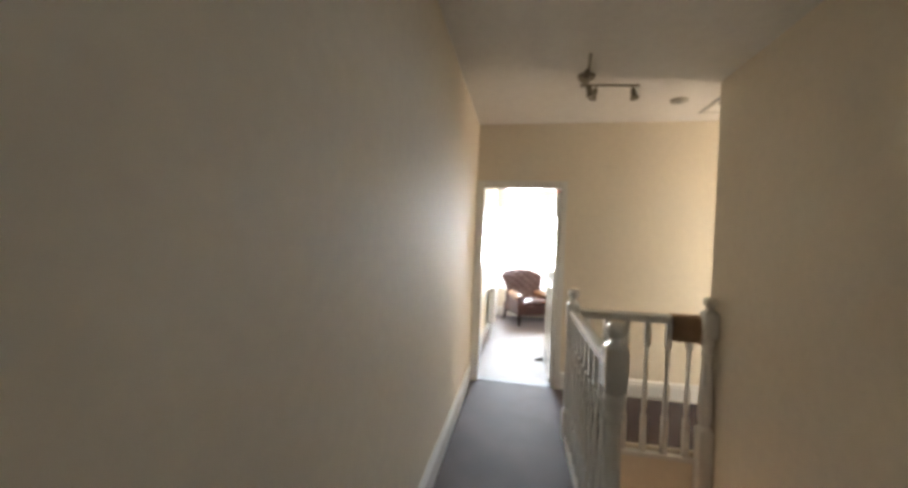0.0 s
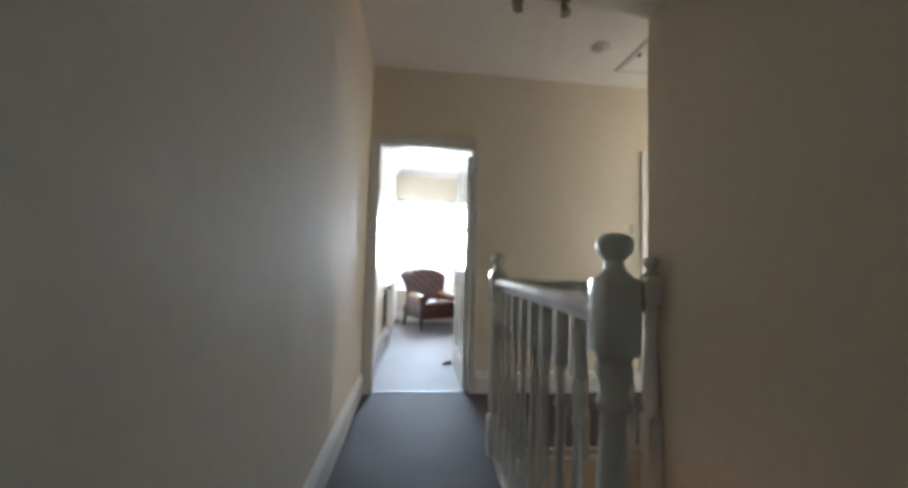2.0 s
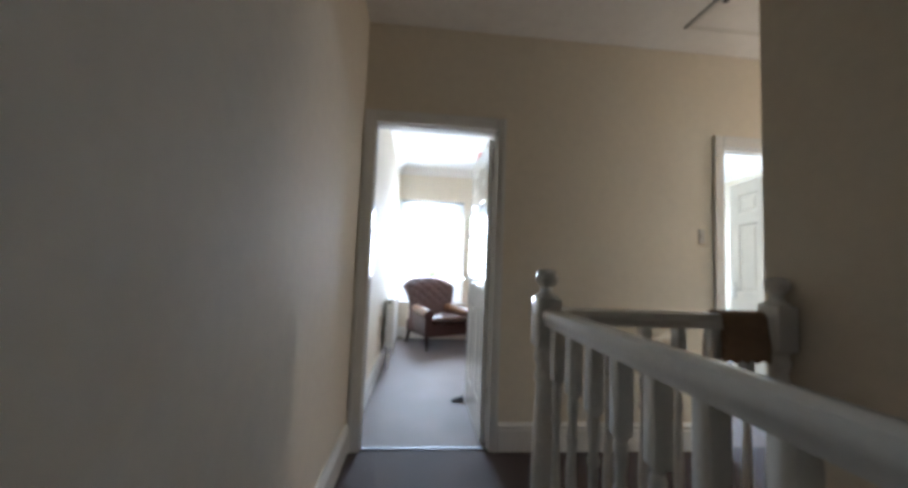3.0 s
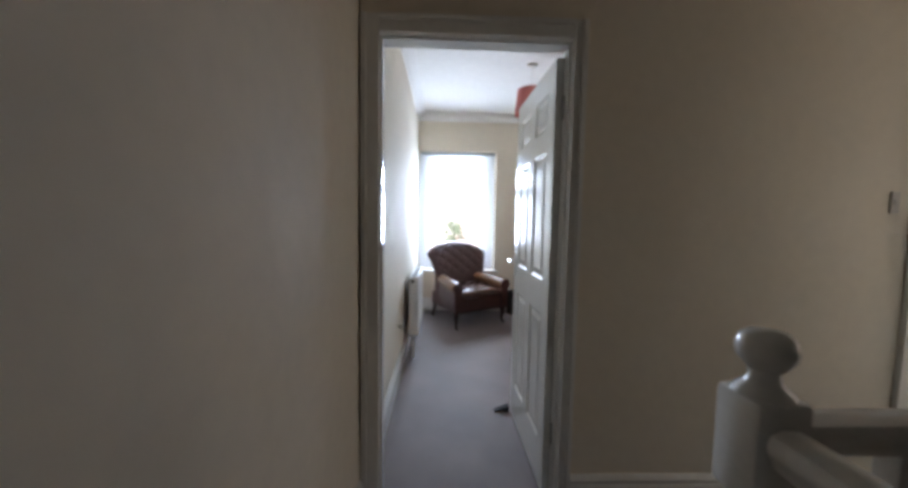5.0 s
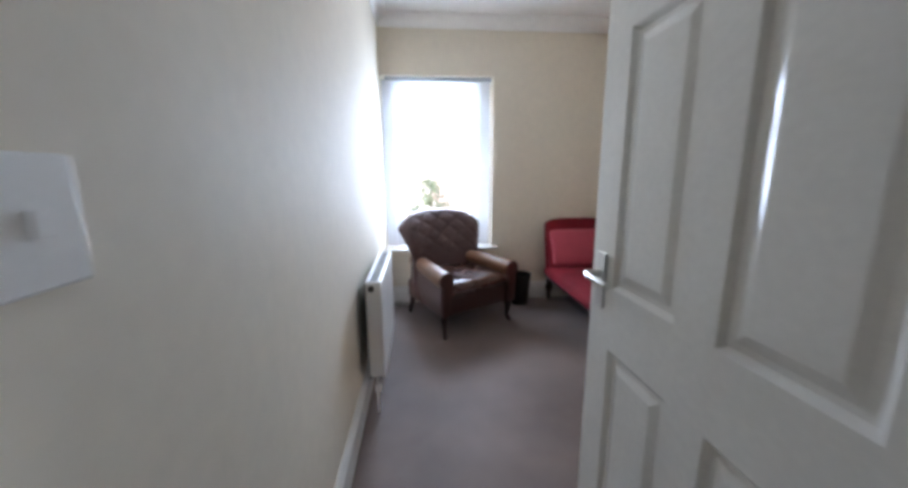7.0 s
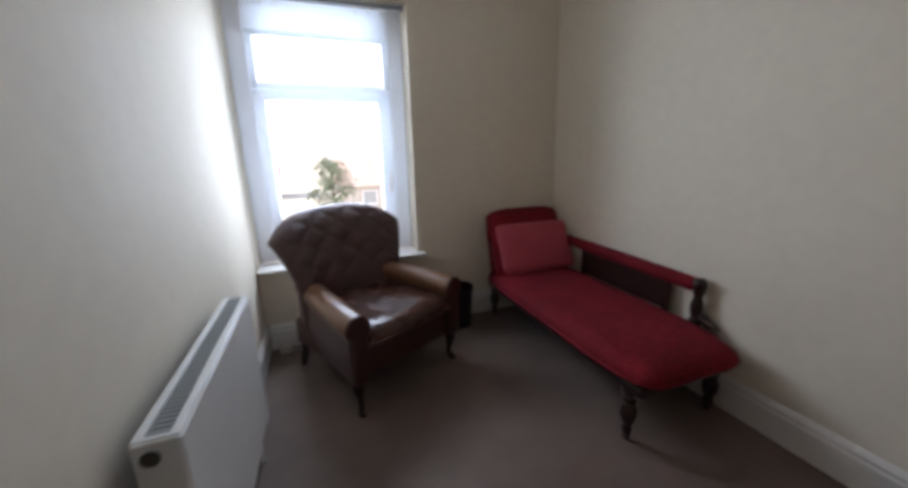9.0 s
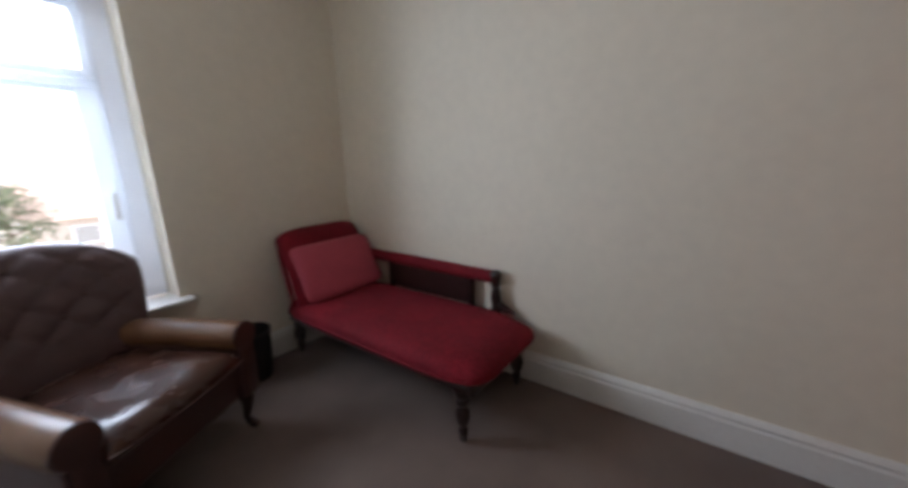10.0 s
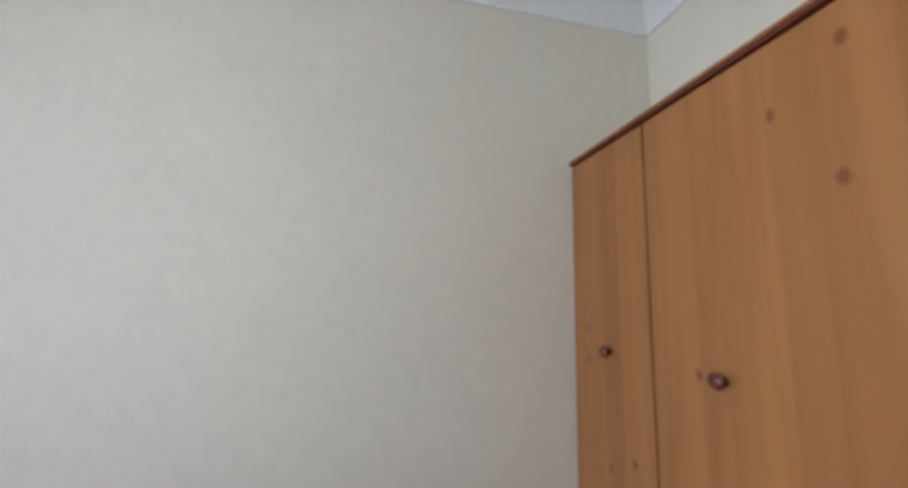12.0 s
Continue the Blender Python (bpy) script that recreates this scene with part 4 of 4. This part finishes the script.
for x, y in ((1.600, 1.965), (2.115, 1.965), (1.640, 3.345), (2.115, 3.345)):
    leg = part("leg", lathe([(0.017, 0.030), (0.022, 0.040), (0.024, 0.065), (0.018, 0.080), (0.030, 0.105), (0.036, 0.135), (0.033, 0.165), (0.021, 0.185), (0.031, 0.200), (0.031, 0.212), (0.023, 0.222), (0.038, 0.240), (0.042, 0.275)], 14, x, y), MAHOGANY, cha, "dark turned leg", smooth=40)
    part("castor", tube([(x - 0.008, y, 0.016), (x + 0.008, y, 0.016)], 0.016, 14), DARK_METAL, leg, smooth=50)


def cushion_sheet(u, v):
    a, b = squircle(u, v, 10)
    pinch = 1 - 0.035 * (1 - b * b) * abs(a)
    f = (b + 1) / 2
    return (1.866 + 0.302 * a * pinch, 3.052 + 0.175 * f, 0.424 + 0.325 * f)


single("cushion", pillow(cushion_sheet, (0, -1, 0.5), 0.050, 0.040, 20, 18, 3.2), PINK, "rose pink velvet cushion leaning on the chaise headrest", "cushion", smooth=80)

# ---- bedroom: pine wardrobe ----
WX0, WX1, WY, WZ = 0.960, 2.205, 0.505, 1.904
ward = thing("wardrobe", ((WX0 + WX1) / 2, 0.28, 0), "tall varnished pine wardrobe with doors over drawers", "wardrobe")
part("carcass", boxed((WX0, WX1, 0.124, WY - 0.020, 0.045, WZ), bevel=0.003), PINE, ward)
part("plinth", boxed((WX0 + 0.004, WX1 - 0.004, 0.13, WY - 0.008, 0.0, 0.045), bevel=0.003), PINE, ward)
part("cornice", boxed((WX0 - 0.012, WX1 + 0.003, 0.122, WY + 0.012, WZ + 0.001, WZ + 0.010), bevel=0.003), PINE, ward)
# Dark red-brown strip paints the shadow below the overhanging top.
part("cornice_shadow", boxed((WX0 - 0.008, WX1 + 0.002, 0.30, WY + 0.009, WZ - 0.011, WZ + 0.001), bevel=0.003), KNOB, ward, "dark strip in place of the shadow under the top")


def knob(x, z, parent):
    k = part("knob", tube([(x, WY - 0.001, z), (x, WY + 0.012, z), (x, WY + 0.016, z), (x, WY + 0.024, z), (x, WY + 0.031, z), (x, WY + 0.034, z)], [0.009, 0.009, 0.015, 0.0195, 0.015, 0.006], 18), KNOB, parent, "turned red-brown knob", smooth=50)
    return k


for xa, xb, knobs in ((1.801, WX1 - 0.004, (1.985,)), (WX0 + 0.004, 1.791, (1.580, 1.200))):
    d = part("door", boxed((xa, xb, WY - 0.019, WY, 0.468, WZ - 0.016), bevel=0.003), PINE, ward)
    for xk in knobs:
        knob(xk, 1.180, d)
for za, zb, zk in ((0.050, 0.2485, 0.147), (0.2500, 0.4665, 0.353)):
    d = part("drawer", boxed((WX0 + 0.004, WX1 - 0.004, WY - 0.019, WY - 0.0005, za, zb), bevel=0.001), PINE, ward)
    for x in (2.010, 1.630, 1.245):
        knob(x, zk, d)

# ---- bedroom: small things ----
bin_ = thing("waste_bin", (1.315, 3.310, 0), "black plastic waste bin beside the armchair", "waste bin")
bm = bmesh.new()
prof = [(0.088, 0.0), (0.092, 0.008), (0.112, 0.282), (0.116, 0.286), (0.116, 0.300), (0.108, 0.300), (0.090, 0.012)]
lathe([(r, z) for r, z in prof], 28, 1.315, 3.308, bm)
part("bucket", bm, BLACK, bin_, smooth=40)
plug = thing("extension_lead", (0.105, 3.36, 0), "plug adaptor lying by the skirting, greyed for the shade there", "plug")
# Adaptor's grey puts the shade near the floor into its colour.
part("adaptor", boxed((0.075, 0.145, 3.335, 3.395, 0.0, 0.045), bevel=0.008, segments=3), WARM_GREY, plug)
part("cable", tube([(0.145, 3.365, 0.012), (0.18, 3.36, 0.006), (0.22, 3.375, 0.006), (0.24, 3.40, 0.006)], 0.004, 8), PLASTIC, plug, smooth=60)

shade = thing("pendant_lamp", (1.12, 1.82, H), "red cloth drum shade hanging from the ceiling", "pendant lamp")
part("ceiling_rose", lathe([(0.035, H - 0.025), (0.050, H - 0.012), (0.050, H)], 18, 1.12, 1.82), PLASTIC, shade, smooth=40)
part("flex", tube([(1.12, 1.82, H - 0.02), (1.12, 1.82, 2.42)], 0.004, 8), PLASTIC, shade)
part("lamp_holder", lathe([(0.016, 2.360), (0.018, 2.385), (0.014, 2.425)], 12, 1.12, 1.82), PLASTIC, shade, smooth=40)
bm = bmesh.new()
r0, r1, z0, z1 = 0.145, 0.122, 2.225, 2.445
rings = [[bm.verts.new((1.12 + r * math.cos(2 * math.pi * i / 32), 1.82 + r * math.sin(2 * math.pi * i / 32), z)) for i in range(32)] for r, z in ((r0, z0), (r1, z1), (r1 - 0.003, z1), (r0 - 0.003, z0))]
for a, b in zip(rings, rings[1:] + rings[:1]):
    for i in range(32):
        bm.faces.new((a[i], a[(i + 1) % 32], b[(i + 1) % 32], b[i]))
part("shade", bm, SHADE, shade, "red cloth drum shade", smooth=50)
part("shade_ring", tube([(1.12 + 0.120 * s, 1.82, 2.435) for s in (-1, 1)], 0.002, 6), STEEL, shade)

# ---- outside the window ----
bm = bmesh.new()
bmesh.ops.create_grid(bm, x_segments=2, y_segments=2, size=900)
bmesh.ops.translate(bm, verts=bm.verts, vec=(0, 0, -3.0))
single("ground", bm, GRASS, "pale sunlit yards and paving outside", kind=STRUCT)
# Slab out of view, added to keep direct sun off the rooms.
single("roof", boxed((-0.3, 5.5, -5.9, 3.95, H + 0.3, H + 0.42)), TILES, "unseen flat roof slab added to block the sun", kind=STRUCT)


def far_house(x, y, w, d, z, label):
    """A low rendered house with a pitched tile roof and windows."""
    h = thing("house", (x, y, -3.0), label, "house")
    part("wall", boxed((x - w / 2, x + w / 2, y - d / 2, y + d / 2, -3.0, z)), BRICK, h)
    bm = bmesh.new()
    e = 0.4
    v = [bm.verts.new(p) for p in ((x - w / 2 - e, y - d / 2 - e, z), (x + w / 2 + e, y - d / 2 - e, z), (x + w / 2 + e, y + d / 2 + e, z), (x - w / 2 - e, y + d / 2 + e, z), (x - w / 2 - e, y, z + d * 0.36), (x + w / 2 + e, y, z + d * 0.36))]
    for q in ((0, 1, 5, 4), (2, 3, 4, 5), (0, 4, 3), (1, 2, 5), (3, 2, 1, 0)):
        bm.faces.new([v[i] for i in q])
    bmesh.ops.recalc_face_normals(bm, faces=bm.faces)
    part("roof", bm, TILES, h)
    part("chimney", boxed((x + w * 0.2, x + w * 0.2 + 0.6, y - 0.3, y + 0.3, z + d * 0.25, z + d * 0.36 + 0.9)), BRICK, h)
    k = int(w // 3)
    for i in range(k):
        c = x - w / 2 + (i + 0.5) * w / k
        wn_ = part("window", boxed((c - 0.6, c + 0.6, y - d / 2 - 0.05, y - d / 2 - 0.002, z - 1.5, z - 0.4)), UPVC, h)
        part("pane", boxed((c - 0.52, c + 0.52, y - d / 2 - 0.056, y - d / 2 - 0.05, z - 1.42, z - 0.48)), GRILLE, wn_)
    return h


far_house(6.2, 34, 8.0, 6.0, -1.2, "pale rendered house with a red tile roof across the yards")
far_house(-9.0, 44, 10.0, 7.0, -0.8, "pale rendered house with a red tile roof farther off")


def tree(x, y, z, height, label):
    """Tapered trunk with limbs, and a crown of many leaf clumps."""
    rng = random.Random(5)
    t = thing("tree", (x, y, z), label, "tree")
    bm = tube([(x, y, z), (x + 0.05, y, z + height * 0.3), (x - 0.03, y, z + height * 0.62), (x, y, z + height * 0.9)], [0.11, 0.085, 0.055, 0.015], 10)
    tips = []
    for i in range(13):
        a, f = i * 2.4, 0.28 + 0.05 * i
        r = height * 0.30 * (1.15 - f) + 0.2
        tip = Vector((x + r * math.cos(a), y + r * math.sin(a), z + height * (f + 0.10)))
        tube([(x, y, z + height * f), tuple((Vector((x, y, z + height * f)) + tip) / 2 + Vector((0, 0, 0.05))), tuple(tip)], [0.04, 0.028, 0.01], 6, bm)
        tips += [tip, (tip + Vector((x, y, z + height * f))) / 2]
    tips.append(Vector((x, y, z + height * 0.95)))
    part("trunk", bm, BARK, t, smooth=60)
    verts, faces = [], []
    for tip in tips:
        for _ in range(75):
            p = tip + Vector((rng.gauss(0, 0.24), rng.gauss(0, 0.24), rng.gauss(0, 0.20)))
            a = Vector((rng.uniform(-1, 1), rng.uniform(-1, 1), rng.uniform(-1, 1))).normalized() * rng.uniform(0.05, 0.10)
            b = a.orthogonal().normalized() * rng.uniform(0.03, 0.06)
            k = len(verts)
            verts += [p - a, p + b, p + a, p - b]
            faces.append((k, k + 1, k + 2, k + 3))
    me = bpy.data.meshes.new("crown")
    me.from_pydata([tuple(v) for v in verts], [], faces)
    me.materials.append(LEAF)
    crown = new("crown", me)
    crown.parent = t
    crown.matrix_parent_inverse = t.matrix_basis.inverted()
    return t


tree(1.1, 22, -3.0, 3.95, "small leafy tree in the yard outside the window")
